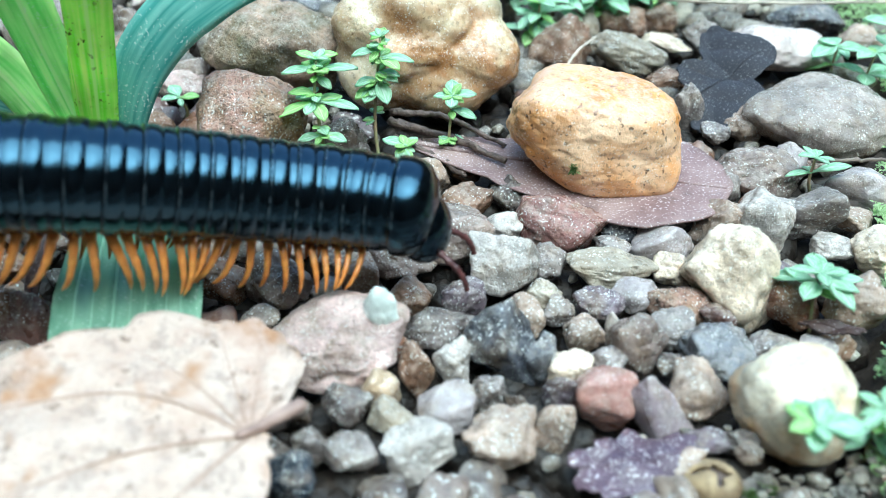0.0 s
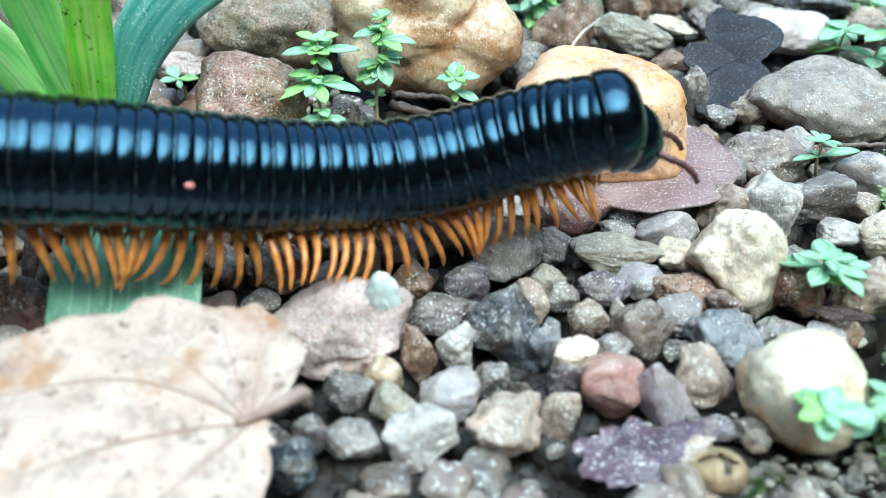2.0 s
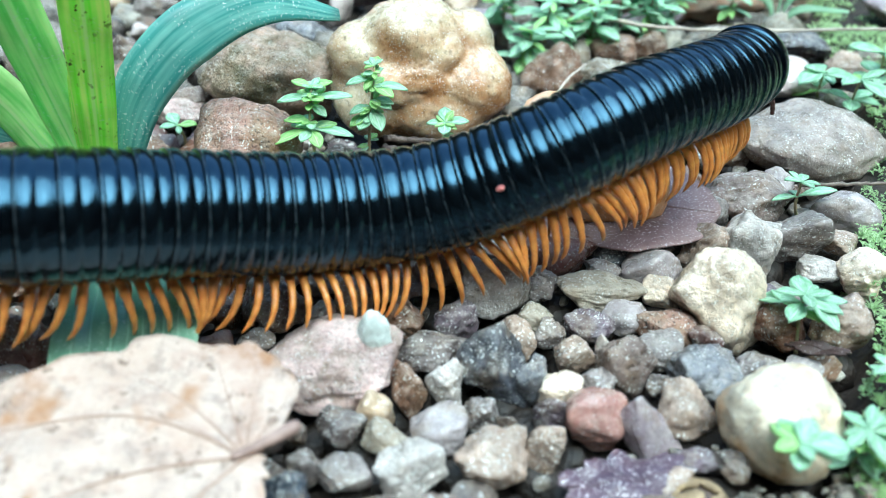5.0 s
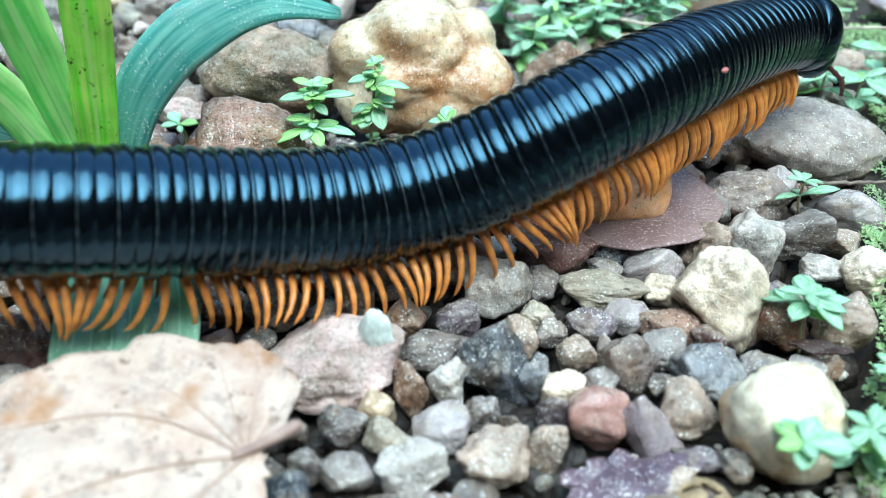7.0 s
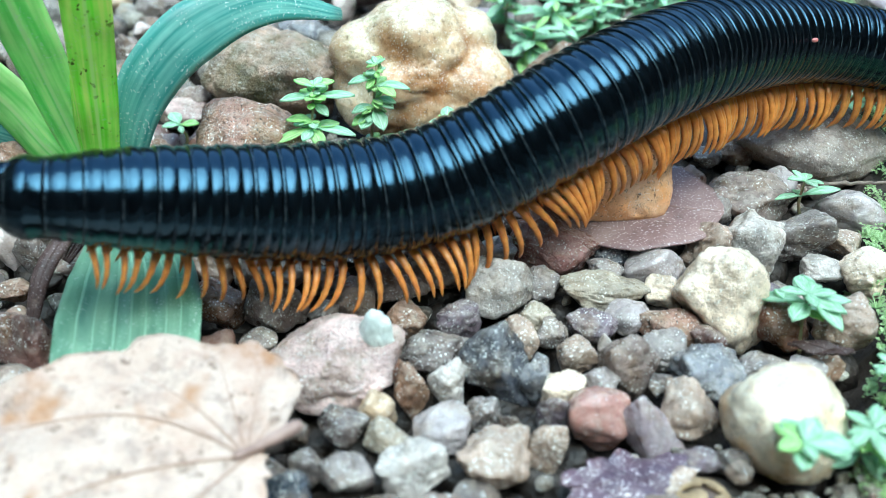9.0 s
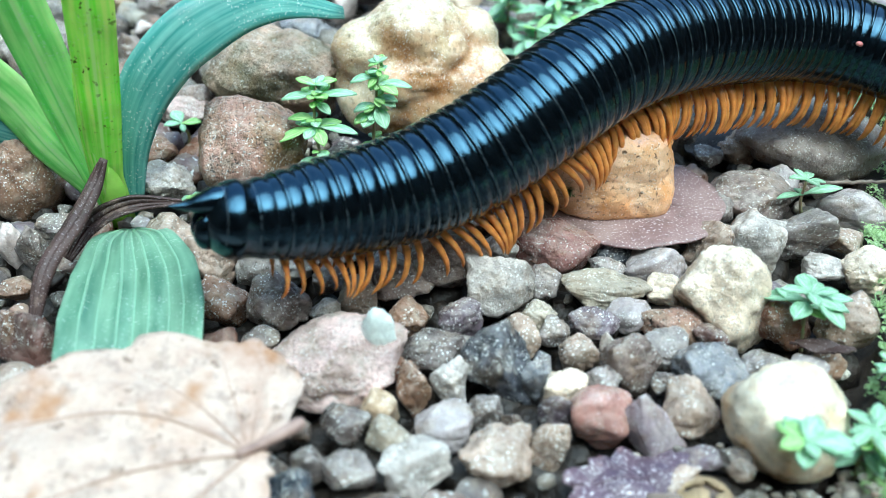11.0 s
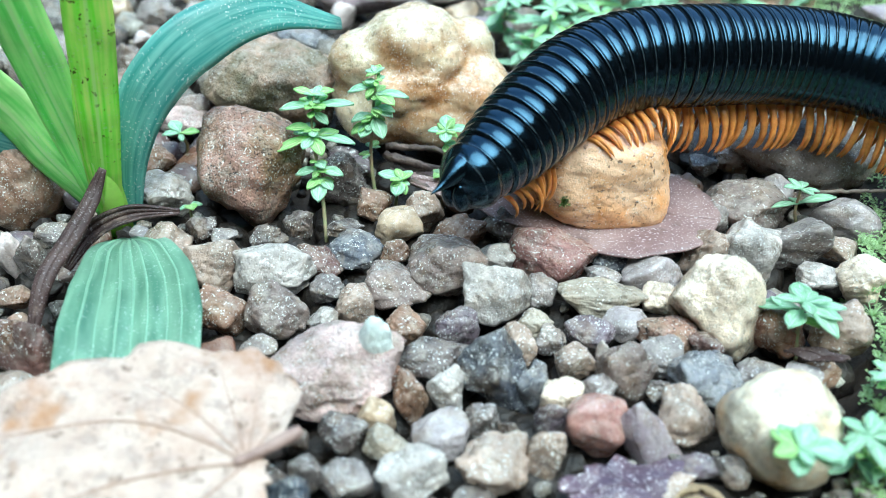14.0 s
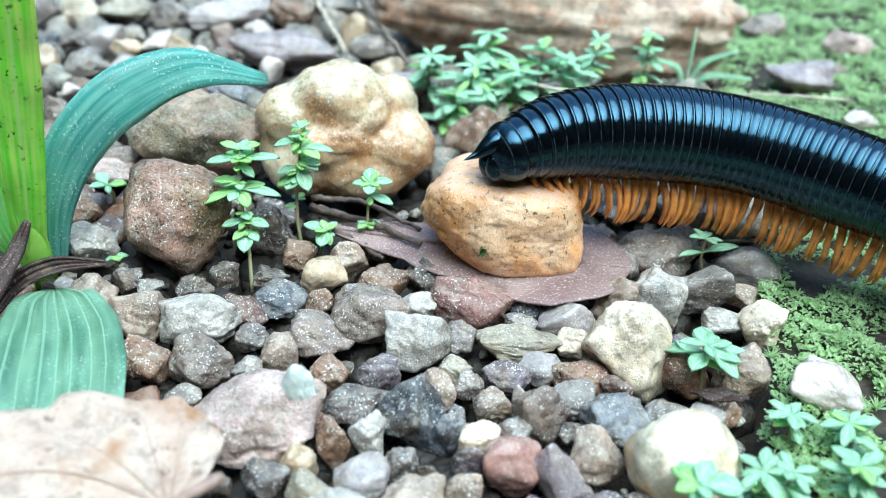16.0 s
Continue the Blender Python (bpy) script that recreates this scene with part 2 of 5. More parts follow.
# ---- stones: colour, surface and words for each sort ----
SORTS = {}


def sort(key, hexcol, mat, words, power=9.0):
    c = lin(hexcol)
    grey = sum(c[:3]) / 3
    SORTS[key] = (tuple(0.84 * w * (0.88 * v + 0.12 * grey) for v, w in zip(c[:3], (1.13, 0.98, 0.99))), mat, words, power)


sort("brown", "8d7258", M_STONE, "rough brown gravel stone with dark grains")
sort("white", "e9e6dd", M_SMOOTH, "pale white quartz pebble, half buried in gravel")
sort("grey", "8c8a84", M_STONE, "grey gravel pebble with pale mineral flecks and painted glints")
sort("pale", "c4c6ba", M_STONE, "light grey angular gravel pebble with fine specks", 14)
sort("palegrey", "b1b0ad", M_SMOOTH, "smooth light grey gravel pebble")
sort("pinkbrown", "a98672", M_BROWN, "pitted pinkish brown stone lying in gravel")
sort("tan", "b0a18b", M_STONE, "tan gravel pebble with worn edges")
sort("dark", "625d58", M_STONE, "dark grey gravel pebble, damp and rough", 12)
sort("olive", "93836a", M_OLIVE, "brown stone with olive algae stains")
sort("bluegrey", "808a90", M_STONE, "blue grey speckled gravel stone")
sort("cream", "cdbd97", M_SMOOTH, "cream yellow translucent quartz pebble")
sort("navy", "545d66", M_STONE, "blackish blue rough gravel stone", 7)
sort("navygrey", "505860", M_STONE, "lumpy dark blue grey stone", 12)
sort("inkblue", "3e5060", M_STONE, "dark ink blue gravel stone beside a dry leaf", 10)
sort("greybrown", "90857a", M_STONE, "grey brown gravel pebble with white specks")
sort("pink", "b58f88", M_PINK, "dusty pink angular stone with white crystal patch", 16)
sort("maroon", "70564c", M_STONE, "dark maroon brown gravel stone")
sort("olivegrey", "a3a18a", M_STONE, "greenish grey gravel pebble", 12)
sort("mauve", "a49da2", M_SMOOTH, "pale mauve grey weathered pebble")
sort("mauvedark", "726a72", M_STONE, "purplish grey rounded pebble", 6)
sort("slate", "989388", M_STONE, "grey slate coloured oval stone", 6)
sort("creamspeck", "efe7c6", M_STONE, "cream coloured stone with fine dark specks", 12)
sort("rose", "a2786e", M_STONE, "dark rose brown angular stone with a white crystal patch", 14)
sort("rust", "96694c", M_STONE, "rust brown gravel pebble")
sort("ice", "e6f2ec", M_ICE, "icy pale blue quartz chip", 6)
sort("red", "b58a7c", M_SMOOTH, "brick red rounded gravel pebble", 10)
sort("creamrock", "e6dcc4", M_CREAM, "large rounded cream quartz stone with brown base", 6)
sort("whiterock", "dcd8cf", M_SMOOTH, "white angular quartz stone")
sort("slab", "b58a72", M_SLAB, "large flat reddish brown stone slab behind the gravel", 8)
PLACED = []


def stone(kind, at, half, lean, key):
    """One stone: centre and half sizes in millimetres, lean in degrees."""
    rng = np.random.default_rng(int(abs(at[0] * 37 + at[1] * 91) * 10) + 5)
    col, mat, words, power = SORTS[key]
    v, faces = pebble_shape(rng, 5, 26 if power <= 6 else (17 if kind == "rock" else 13), power * (1.2 if kind == "pebble" else 1.0), 0.026 if mat in (M_SMOOTH, M_CREAM) or key == "slate" else 0.046, 0.17 if kind == "pebble" else 0.09)
    ob = mesh_object(kind, v * np.array(half) * MM * 1.14, faces, mat)
    shade = rng.uniform(0.88, 1.12)
    ob.color = tuple(min(1.0, c * shade) for c in col[:3]) + (1.0,)
    ob.matrix_world = pose(at[0] * MM, at[1] * MM, at[2] * MM, rng.uniform(-6, 6), lean, rng.uniform(-10, 10))
    PLACED.append((at[0], at[1], (half[0] + half[1]) / 2, at[2]))
    group = "gravel stones" if kind == "pebble" else "large stones"
    return tagged(ob, words, "pebble" if kind == "pebble" else "rock", group)


def soft_noise(x, y, seed, size):
    return noise.noise(Vector((x / size, y / size, seed * 7.13)))


def in_moss(x, y):
    """True on the mossy soil beside the gravel; millimetres."""
    edge = 40 + 0.30 * max(0.0, y - 60) - 0.0007 * max(0.0, y - 60) ** 2 + 5 * soft_noise(x, y, 3, 22)
    if y > 105:
        edge = 58 + 0.22 * (y - 105) + 6 * soft_noise(x, y, 5, 25)
    if y < 60:
        edge = 36 + 3 * soft_noise(x, y, 3, 22)
    return x > edge


def ground_height(x, y):
    """Height of the soil in millimetres."""
    rise = 3.4 if in_moss(x, y) else 0.0
    return -4.4 + rise + 0.9 * soft_noise(x, y, 1, 12) + 0.5 * soft_noise(x, y, 2, 4)


def build_ground():
    near = np.unique(np.concatenate([np.linspace(-110, 190, 151), [-60000, -20000, -6000, -2000, -700, -300, 300, 700, 2000, 6000, 20000, 60000]]))
    far = np.unique(np.concatenate([np.linspace(-20, 300, 161), [-60000, -20000, -6000, -2000, -700, -200, 500, 1200, 3000, 8000, 25000, 60000]]))
    verts = [(x * MM, y * MM, ground_height(x, y) * MM) for y in far for x in near]
    w = len(near)
    faces = [(j * w + i, j * w + i + 1, (j + 1) * w + i + 1, (j + 1) * w + i) for j in range(len(far) - 1) for i in range(w - 1)]
    ob = mesh_object("ground", verts, faces, M_SOIL)
    tagged(ob, "dark damp soil under the gravel", "ground", kind="structure")


def build_gravel():
    """Loose gravel that fills the bed between the larger stones."""
    rng = np.random.default_rng(11)
    shapes = [pebble_shape(rng, 3, 12, 13.0, 0.06, 0.16) for _ in range(30)]
    plain = [pebble_shape(rng, 2, 12, 11.0, 0.05, 0.16) for _ in range(30)]
    V, F, n = {0: [], 1: []}, {0: [], 1: []}, {0: 0, 1: 0}
    spots = []
    for layer in range(3):
        step = (4.3, 4.6, 3.0)[layer]
        for y in np.arange(22, 285, step):
            reach = 62 + 0.42 * y
            for x in np.arange(-reach, reach, step):
                spots.append((layer, x + rng.uniform(-0.4, 0.4) * step, y + rng.uniform(-0.4, 0.4) * step))
    placed = np.array(PLACED)
    single, kinds = [], ("grey", "tan", "dark", "greybrown", "brown", "mauvedark", "olivegrey", "maroon", "palegrey", "slate", "rust")
    for layer, x, y in spots:
        if in_moss(x + 2, y) and rng.uniform() > 0.04:
            continue
        r = rng.uniform(1.6, 2.9) if layer < 2 else rng.uniform(0.6, 1.3)
        gap = np.hypot(placed[:, 0] - x, placed[:, 1] - y) - placed[:, 2]
        near = gap.min()
        z = -3.4 if layer == 0 else (-1.1 if layer == 1 else -1.5)
        if layer > 0 and near < r * 0.75:
            continue
        if layer == 1 and rng.uniform() < 0.22:
            continue
        if layer > 0 and -17 < x < 6 and 89 < y < 107 and rng.uniform() < 0.85:
            continue
        if layer > 0 and math.hypot(x - 15.2, (y - 52.0) * 1.7) < 6.2:
            continue
        if layer == 0 and near < -1.0 and rng.uniform() < 0.6:
            continue
        if layer == 2 and near > 3 and rng.uniform() < 0.5:
            continue
        if y > 125 and layer == 1:
            r *= 1.25
        v, f = (shapes if y < 120 and abs(x) < 62 and layer else plain)[rng.integers(30)]
        s = np.array([r * rng.uniform(0.9, 1.3), r * rng.uniform(0.8, 1.1), r * rng.uniform(0.6, 0.95)])
        m = np.array(Euler(rng.uniform(-3, 3, 3) * (0.12, 0.12, 1.0)).to_matrix())
        rise = z + rng.uniform(-0.4, 0.4)
        if layer == 1 and 44 < y < 118 and abs(x) < 54 and len(single) < 290:
            if math.hypot(x - 30.3, y - 56.4) > 7.6:
                single.append((v, f, s, m, (x, y, rise)))
            continue
        v = (v * s) @ m.T + (x, y, rise)
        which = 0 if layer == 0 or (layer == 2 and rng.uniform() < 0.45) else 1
        V[which].append(v * MM)
        F[which].append(np.array(f) + n[which])
        n[which] += len(v)
    for _ in range(900):
        x, y = rng.uniform(17, 37), rng.uniform(43, 57)
        r = rng.uniform(0.16, 0.42) * (2.0 if rng.uniform() < 0.12 else 1.0)
        if (np.hypot(placed[:, 0] - x, placed[:, 1] - y) - placed[:, 2]).min() < r:
            continue
        v, f = plain[rng.integers(30)]
        v = v * r * np.array((1.3, 1.0, 0.8)) + (x, y, max(-2.3, ground_height(x, y)) + rng.uniform(0.0, 1.3))
        V[1].append(v * MM)
        F[1].append(np.array(f) + n[1])
        n[1] += len(v)
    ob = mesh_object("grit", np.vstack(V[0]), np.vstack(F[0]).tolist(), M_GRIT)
    tagged(ob, "dark brown soil grit, extra dark to shade the gaps between pebbles", "grit", kind="stuff")
    ob = mesh_object("gravel", np.vstack(V[1]), np.vstack(F[1]).tolist(), M_GRAVEL)
    tagged(ob, "mixed grey and tan loose gravel covering the soil", "gravel", kind="stuff")
    meshes = {}
    for v, f, s, m, at in single:
        key = kinds[rng.integers(len(kinds))]
        if at[1] < 54 and key in ("rust", "maroon", "mauvedark", "brown"):
            key = "greybrown"
        col, mat, words, _ = SORTS[key]
        which = (id(v), mat.name)
        if which not in meshes:
            ob = mesh_object("pebble", v * MM, f, mat)
            meshes[which] = ob.data
        else:
            ob = new("pebble", meshes[which])
        shade = rng.uniform(0.75, 1.1)
        ob.color = tuple(min(1.0, c * shade) for c in col) + (1.0,)
        ob.matrix_world = Matrix.LocRotScale(Vector(at) * MM, Matrix(m.tolist()).to_quaternion(), Vector(s))
        tagged(ob, words, "pebble", "gravel stones")


def build_enclosure():
    """Unseen dark ring, added to limit skylight and shape the shell's reflections: tall on one side, of middle height
    before, low behind, so that the sky stays open there.
    """
    V, F = [], []
    n, rings = 96, 20
    for j in range(rings + 1):
        for i in range(n):
            a = 2 * math.pi * i / n
            r = 1.7 + 0.12 * noise.noise(Vector((math.cos(a) * 5, math.sin(a) * 5, j * 0.7)))
            tall = 1.65 - (0.95 if math.sin(a) > 0 else -0.2) * abs(math.sin(a)) + (1.7 if math.cos(a) < 0 else 0.1) * abs(math.cos(a)) ** 2.6
            V.append((r * math.cos(a), 0.1 + r * math.sin(a), -0.02 + tall * j / rings + (0.2 * noise.noise(Vector((i * 1.7, 3.3, 0))) if j == rings else 0)))
    for j in range(rings):
        for i in range(n):
            k = (i + 1) % n
            F.append((j * n + i, j * n + k, (j + 1) * n + k, (j + 1) * n + i))
    ob = mesh_object("backdrop_hedge", V, F, M_BLOCKER)
    m = ob.modifiers.new("thick", "SOLIDIFY")
    m.thickness = 0.2
    tagged(ob, "unseen dark green ring added to limit skylight and shape reflections", "hedge", kind="structure")


M_BLOCKER = plain_material("blocker_green", "0d150a", "1f2c14", 60, 0.7, 0.8, 0.02)


# ---- curves and leaves ----
def spline(points, n):
    """n points on a smooth curve through the given ones."""
    p = np.array(points, float)
    p = np.vstack([2 * p[0] - p[1], p, 2 * p[-1] - p[-2]])
    out = []
    for s in np.linspace(0, len(points) - 1 - 1e-6, n):
        i, u = int(s), s - int(s)
        a, b, c, d = p[i:i + 4]
        out.append(0.5 * (2 * b + (c - a) * u + (2 * a - 5 * b + 4 * c - d) * u * u + (3 * b - a - 3 * c + d) * u ** 3))
    return np.array(out)


def tube(points, radii, sides=8):
    """Vertices and faces of a closed tapering tube along points (any unit)."""
    p = np.array(points, float)
    V, F = [], []
    t = np.gradient(p, axis=0)
    t /= np.linalg.norm(t, axis=1)[:, None] + 1e-12
    ref = np.array((0.13, 0.21, 0.97))
    if abs(t[0] @ ref) > 0.8:
        ref = np.array((0.97, 0.13, 0.21))
    for i in range(len(p)):
        ref = ref - t[i] * (ref @ t[i])
        ref /= np.linalg.norm(ref)
        u, w = ref, np.cross(t[i], ref)
        for k in range(sides):
            a = 2 * math.pi * k / sides
            V.append(p[i] + radii[i] * (math.cos(a) * u + math.sin(a) * w))
    for i in range(len(p) - 1):
        for k in range(sides):
            m = (k + 1) % sides
            F.append((i * sides + k, i * sides + m, (i + 1) * sides + m, (i + 1) * sides + k))
    F.append(tuple(range(sides))[::-1])
    F.append(tuple((len(p) - 1) * sides + k for k in range(sides)))
    return np.array(V), F


def strip(points, widths, side, n=28, across=8, arch=0.15, pleat=0.0, pleats=7, curl=0.0):
    """A blade: spine points and widths in millimetres; side: the way across it. Returns vertices, faces, uv."""
    p = spline(points, n)
    w = np.interp(np.linspace(0, 1, n), np.linspace(0, 1, len(widths)), widths)
    t = np.gradient(p, axis=0)
    t /= np.linalg.norm(t, axis=1)[:, None]
    V, UV, F = [], [], []
    for i in range(n):
        s = np.array(side, float)
        s -= t[i] * (s @ t[i])
        s /= np.linalg.norm(s)
        up = np.cross(s, t[i])
        for j in range(across + 1):
            u = j / across * 2 - 1
            h = -arch * w[i] * (u * u) + pleat * math.cos(u * math.pi * pleats) * min(1, w[i] / max(widths))
            h += curl * w[i] * u
            V.append((p[i] + s * u * w[i] / 2 + up * h) * MM)
            UV.append((j / across, i / (n - 1)))
    q = across + 1
    F = [(i * q + j, i * q + j + 1, (i + 1) * q + j + 1, (i + 1) * q + j) for i in range(n - 1) for j in range(across)]
    return np.array(V), F, np.array(UV)


def thick(ob, depth):
    m = ob.modifiers.new("thick", "SOLIDIFY")
    m.thickness, m.offset = depth, 0
    return ob


def thing(name, at, label, category, group=""):
    ob = new(name)
    ob.empty_display_size = 0.005
    ob.location = Vector(at) * MM
    tagged(ob, label, category, group)
    return ob


def part(name, data, mat, parent, label="", depth=0.0):
    """One mesh part, given in world millimetre-built vertices, under its thing."""
    v, f = np.array(data[0]), data[1]
    base = Vector(parent.location)
    if parent.parent:
        base = base + Vector(parent.parent.location)
    ob = mesh_object(name, v - np.array(base[:]), f, mat, parent, uvs=data[2] if len(data) > 2 else None)
    if depth:
        thick(ob, depth)
    return tagged(ob, label) if label else ob


def twig(points, radius, mat, label, name="twig", seed=1):
    rng = np.random.default_rng(seed)
    p = spline(points, 26)
    p = p + rng.normal(0, radius * 0.18, p.shape)
    r = radius * (1 - 0.4 * np.linspace(0, 1, 26)) * rng.uniform(0.85, 1.15, 26)
    v, f = tube(p * MM, r * MM, 7)
    return tagged(mesh_object(name, v, f, mat), label, "twig")


M_BLADE = leaf_material("grass_blade_green", "b8f45a", "f2ff9e", "ecfcb8", 7, 0.36, 0.3, 0.6, 0.85)
M_BLADE_PALE = leaf_material("grass_blade_pale", "9ee47b", "e2ffb2", "e4f8bc", 6, 0.36, 0.35, 0.58)
M_BLADE_BLUE = leaf_material("grass_blade_blue_green", "5a9e94", "93cabc", None, 9, 0.3, 0.9, 0.35)
M_BROAD = leaf_material("broad_leaf_green", "5a8068", "8cae92", None, 7, 0.32, 0.35, 0.2)
M_RIB = leaf_material("broad_leaf_rib", "7ea48a", "a2c4a6", None, 7, 0.35, 0.3, 0.2)
M_SEED = leaf_material("seedling_leaf", "a0cf9e", "d2ecd4", "e4f5e6", 5, 0.45, 0.3, 0.4)
M_SEED_YOUNG = leaf_material("young_seedling_leaf", "a8d884", "d4f0a8", "e8f8c4", 5, 0.45, 0.3, 0.45)
M_STEM = plain_material("seedling_stem", "8a9468", "a08468", 600, 0.5)
M_MOSS = leaf_material("moss_leaf", "86a85c", "e0f4c4", None, 4, 0.5, 0.1, 0.5)
M_MOSS_DARK = leaf_material("dark_moss_leaf", "4c6630", "8ea468", None, 4, 0.5, 0.1, 0.4)
M_DRY = bleached_leaf_material("bleached_dry_leaf")
M_VEIN = plain_material("dry_leaf_vein", "ac9484", "957a6a", 500, 0.7)
M_STALK = plain_material("dry_leaf_stalk", "a68c80", "826a60", 500, 0.6)
M_PURPLE = dead_leaf_material("purple_brown_dead_leaf", "9a827c", "745a58", "45322f", 0.55, 0.5, 0.5)
M_CRINKLE = dead_leaf_material("dark_crumpled_leaf", "2c2c34", "1c1b22", "3a302e", 0.5, 0.75, 0.1)
M_SCRAP = dead_leaf_material("violet_wet_leaf", "64505a", "3e3344", "6e463c", 0.6, 0.4, 0.7)
M_SHEATH = dead_leaf_material("brown_dry_sheath", "4a3630", "2a1a18", "8a7668", 0.7, 0.6, 0.15)
M_TWIG = plain_material("dry_twig", "8a7c6e", "5c5048", 700, 0.7)
M_TWIG_PALE = plain_material("bleached_twig", "cfc4b2", "a5988a", 500, 0.7)
M_FRAGMENT = plain_material("weathered_fragment", "b29c78", "6a5640", 420, 0.7, 0.7, 0.0008)
M_BARK = plain_material("dark_bark", "3c2f2a", "6d5c52", 600, 0.6, 0.8, 0.0008)


def build_grass_tuft():
    tuft = thing("grass_tuft", (-39, 95, -2), "broad-bladed green grass tuft rooted in the gravel", "grass")
    side = (1, 0.1, 0.05)
    part("blade", strip([(-39.5, 95, -2), (-39.4, 93.4, 4), (-37.1, 90.5, 16), (-35.0, 88, 27), (-33.0, 85.5, 37)], [2.2, 3.4, 4.4, 4.9, 4.6], side, 40, 12, 0.10, 0.06), M_BLADE, tuft, "upright bright green blade", 0.00025)
    part("blade", strip([(-40.3, 95.5, -2), (-40.9, 94.2, 4), (-42.0, 93, 13.1), (-43.0, 91, 23.5), (-44.0, 89, 34)], [2.2, 3.6, 5.2, 6.0, 6.0], (1, 0, 0.3), 40, 12, 0.12, 0.06), M_BLADE_PALE, tuft, "broad pale green blade", 0.00025)
    part("blade", strip([(-41, 96.3, -2), (-42.6, 95.6, 2.4), (-46.4, 96, 7.6), (-50.3, 97, 13.2), (-56, 97, 20)], [2.2, 3.6, 5.6, 6.4, 6.0], (0.75, 0, 0.7), 40, 12, 0.12, 0.05), M_BLADE_PALE, tuft, "", 0.00025)
    part("blade", strip([(-40.0, 94.6, -2), (-39.8, 92.8, 5), (-39.6, 91.8, 13), (-39.4, 91.5, 19)], [1.6, 2.6, 2.0, 0.4], (1, 0, 0.1), 24, 8, 0.14), M_BLADE, tuft, "", 0.00025)
    part("blade", strip([(-41.5, 97, -2), (-48, 98, 6), (-55, 98, 9.5), (-62, 97, 11)], [2, 4, 4.5, 4.0], (0.7, 0, 0.8), arch=0.1), M_BLADE_BLUE, tuft, "", 0.00025)
    part("blade", strip([(-38.4, 95.8, -2), (-36.6, 95.6, 8), (-33.2, 96.5, 15.6), (-27.6, 100, 20.6), (-20.6, 106, 21.8), (-12.4, 112, 18.0)], [2.4, 4.4, 6.4, 7.0, 5.2, 1.6], (0.75, 0.1, -0.75), arch=0.08, pleat=0.08, pleats=5), M_BLADE_BLUE, tuft, "arching blue-green blade with dust specks", 0.00025)
    part("stem", (lambda d: (d[0], d[1]))(tube(np.array([(-39.4, 95, -3), (-39.2, 94.4, 3), (-38.6, 93.4, 8)]) * MM, np.array([1.7, 1.5, 0.9]) * MM, 10)), M_BLADE, tuft)


def build_broad_leaf():
    leaf = thing("green_leaf", (-31, 75, 0), "broad ribbed blue-green leaf bent over the gravel", "leaf")
    spine = [(-36.0, 88.5, 0.8), (-34.0, 83.0, 3.0), (-31.3, 75.5, 4.0), (-29.3, 68.0, 4.6), (-28.1, 62, 4.2), (-27.6, 56, 2.0)]
    wide = [1.5, 8.5, 12.2, 13.4, 13.0, 11.0]
    v, f, uv = strip(spine, wide, (1, 0.12, 0), 34, 28, 0.09, 0.14, 4)
    part("blade", (v, f, uv), M_BROAD, leaf, "", 0.0003)
    grid = v.reshape(34, 29, 3)
    for j in (4, 7, 11, 14, 17, 21, 24):
        line = grid[1:, j] + np.array((0, 0, 0.00006))
        part("rib", tube(line, np.linspace(0.00022, 0.00012, 33), 6), M_RIB, leaf)


def polar_leaf(name, centre, axis_deg, radius, mat, label, tilt=(0, 0), wave=0.8, seed=2, rings=14, spokes=96, crumple=0.0, squash=1.0, folds=(), rag=0.0):
    """A flat leaf round a centre (millimetres): radius(angle) gives its edge; returns the object and a height function."""
    rng = np.random.default_rng(seed)
    ks = [(rng.normal(0, 0.16, 2), rng.uniform(0, 6.28)) for _ in range(6)]
    cr = [(rng.normal(0, 0.42, 2), rng.uniform(0, 6.28)) for _ in range(4)]

    def height(x, y):
        h = wave * sum(math.sin(k[0] * x + k[1] * y + o) for k, o in ks) / 6
        h += crumple * sum(abs(math.sin(k[0] * x + k[1] * y + o)) for k, o in cr) / 4
        a = math.atan2(y, x)
        for at, deep in folds:
            gap = abs((a - radians(at) + math.pi) % (2 * math.pi) - math.pi)
            h -= deep * math.hypot(x, y) * max(0.0, 1 - gap / 0.2)
        return h + tilt[0] * x + tilt[1] * y

    rough = np.convolve(rng.uniform(-rag, rag, spokes + 2), (0.3, 0.5, 0.3), "valid")
    V, UV, F = [(centre[0], centre[1], centre[2] + height(0, 0))], [(0.5, 0.5)], []
    for i in range(1, rings + 1):
        for j in range(spokes):
            a = 2 * math.pi * j / spokes
            r = radius(a) * i / rings * (1 + (rough[j] if i == rings else rough[j] * 0.4))
            x, y = r * math.cos(a), r * math.sin(a) * squash
            c, s = math.cos(radians(axis_deg)), math.sin(radians(axis_deg))
            x, y = x * c - y * s, x * s + y * c
            V.append((centre[0] + x, centre[1] + y, centre[2] + height(x, y)))
            UV.append((0.5 + x / 60, 0.5 + y / 60))
    for j in range(spokes):
        k = (j + 1) % spokes
        F.append((0, 1 + j, 1 + k))
        for i in range(rings - 1):
            F.append((1 + i * spokes + j, 1 + (i + 1) * spokes + j, 1 + (i + 1) * spokes + k, 1 + i * spokes + k))
    ob = thick(mesh_object(name, np.array(V) * MM, F, mat, uvs=np.array(UV)), 0.00025)
    tagged(ob, label, "leaf")
    return ob, height


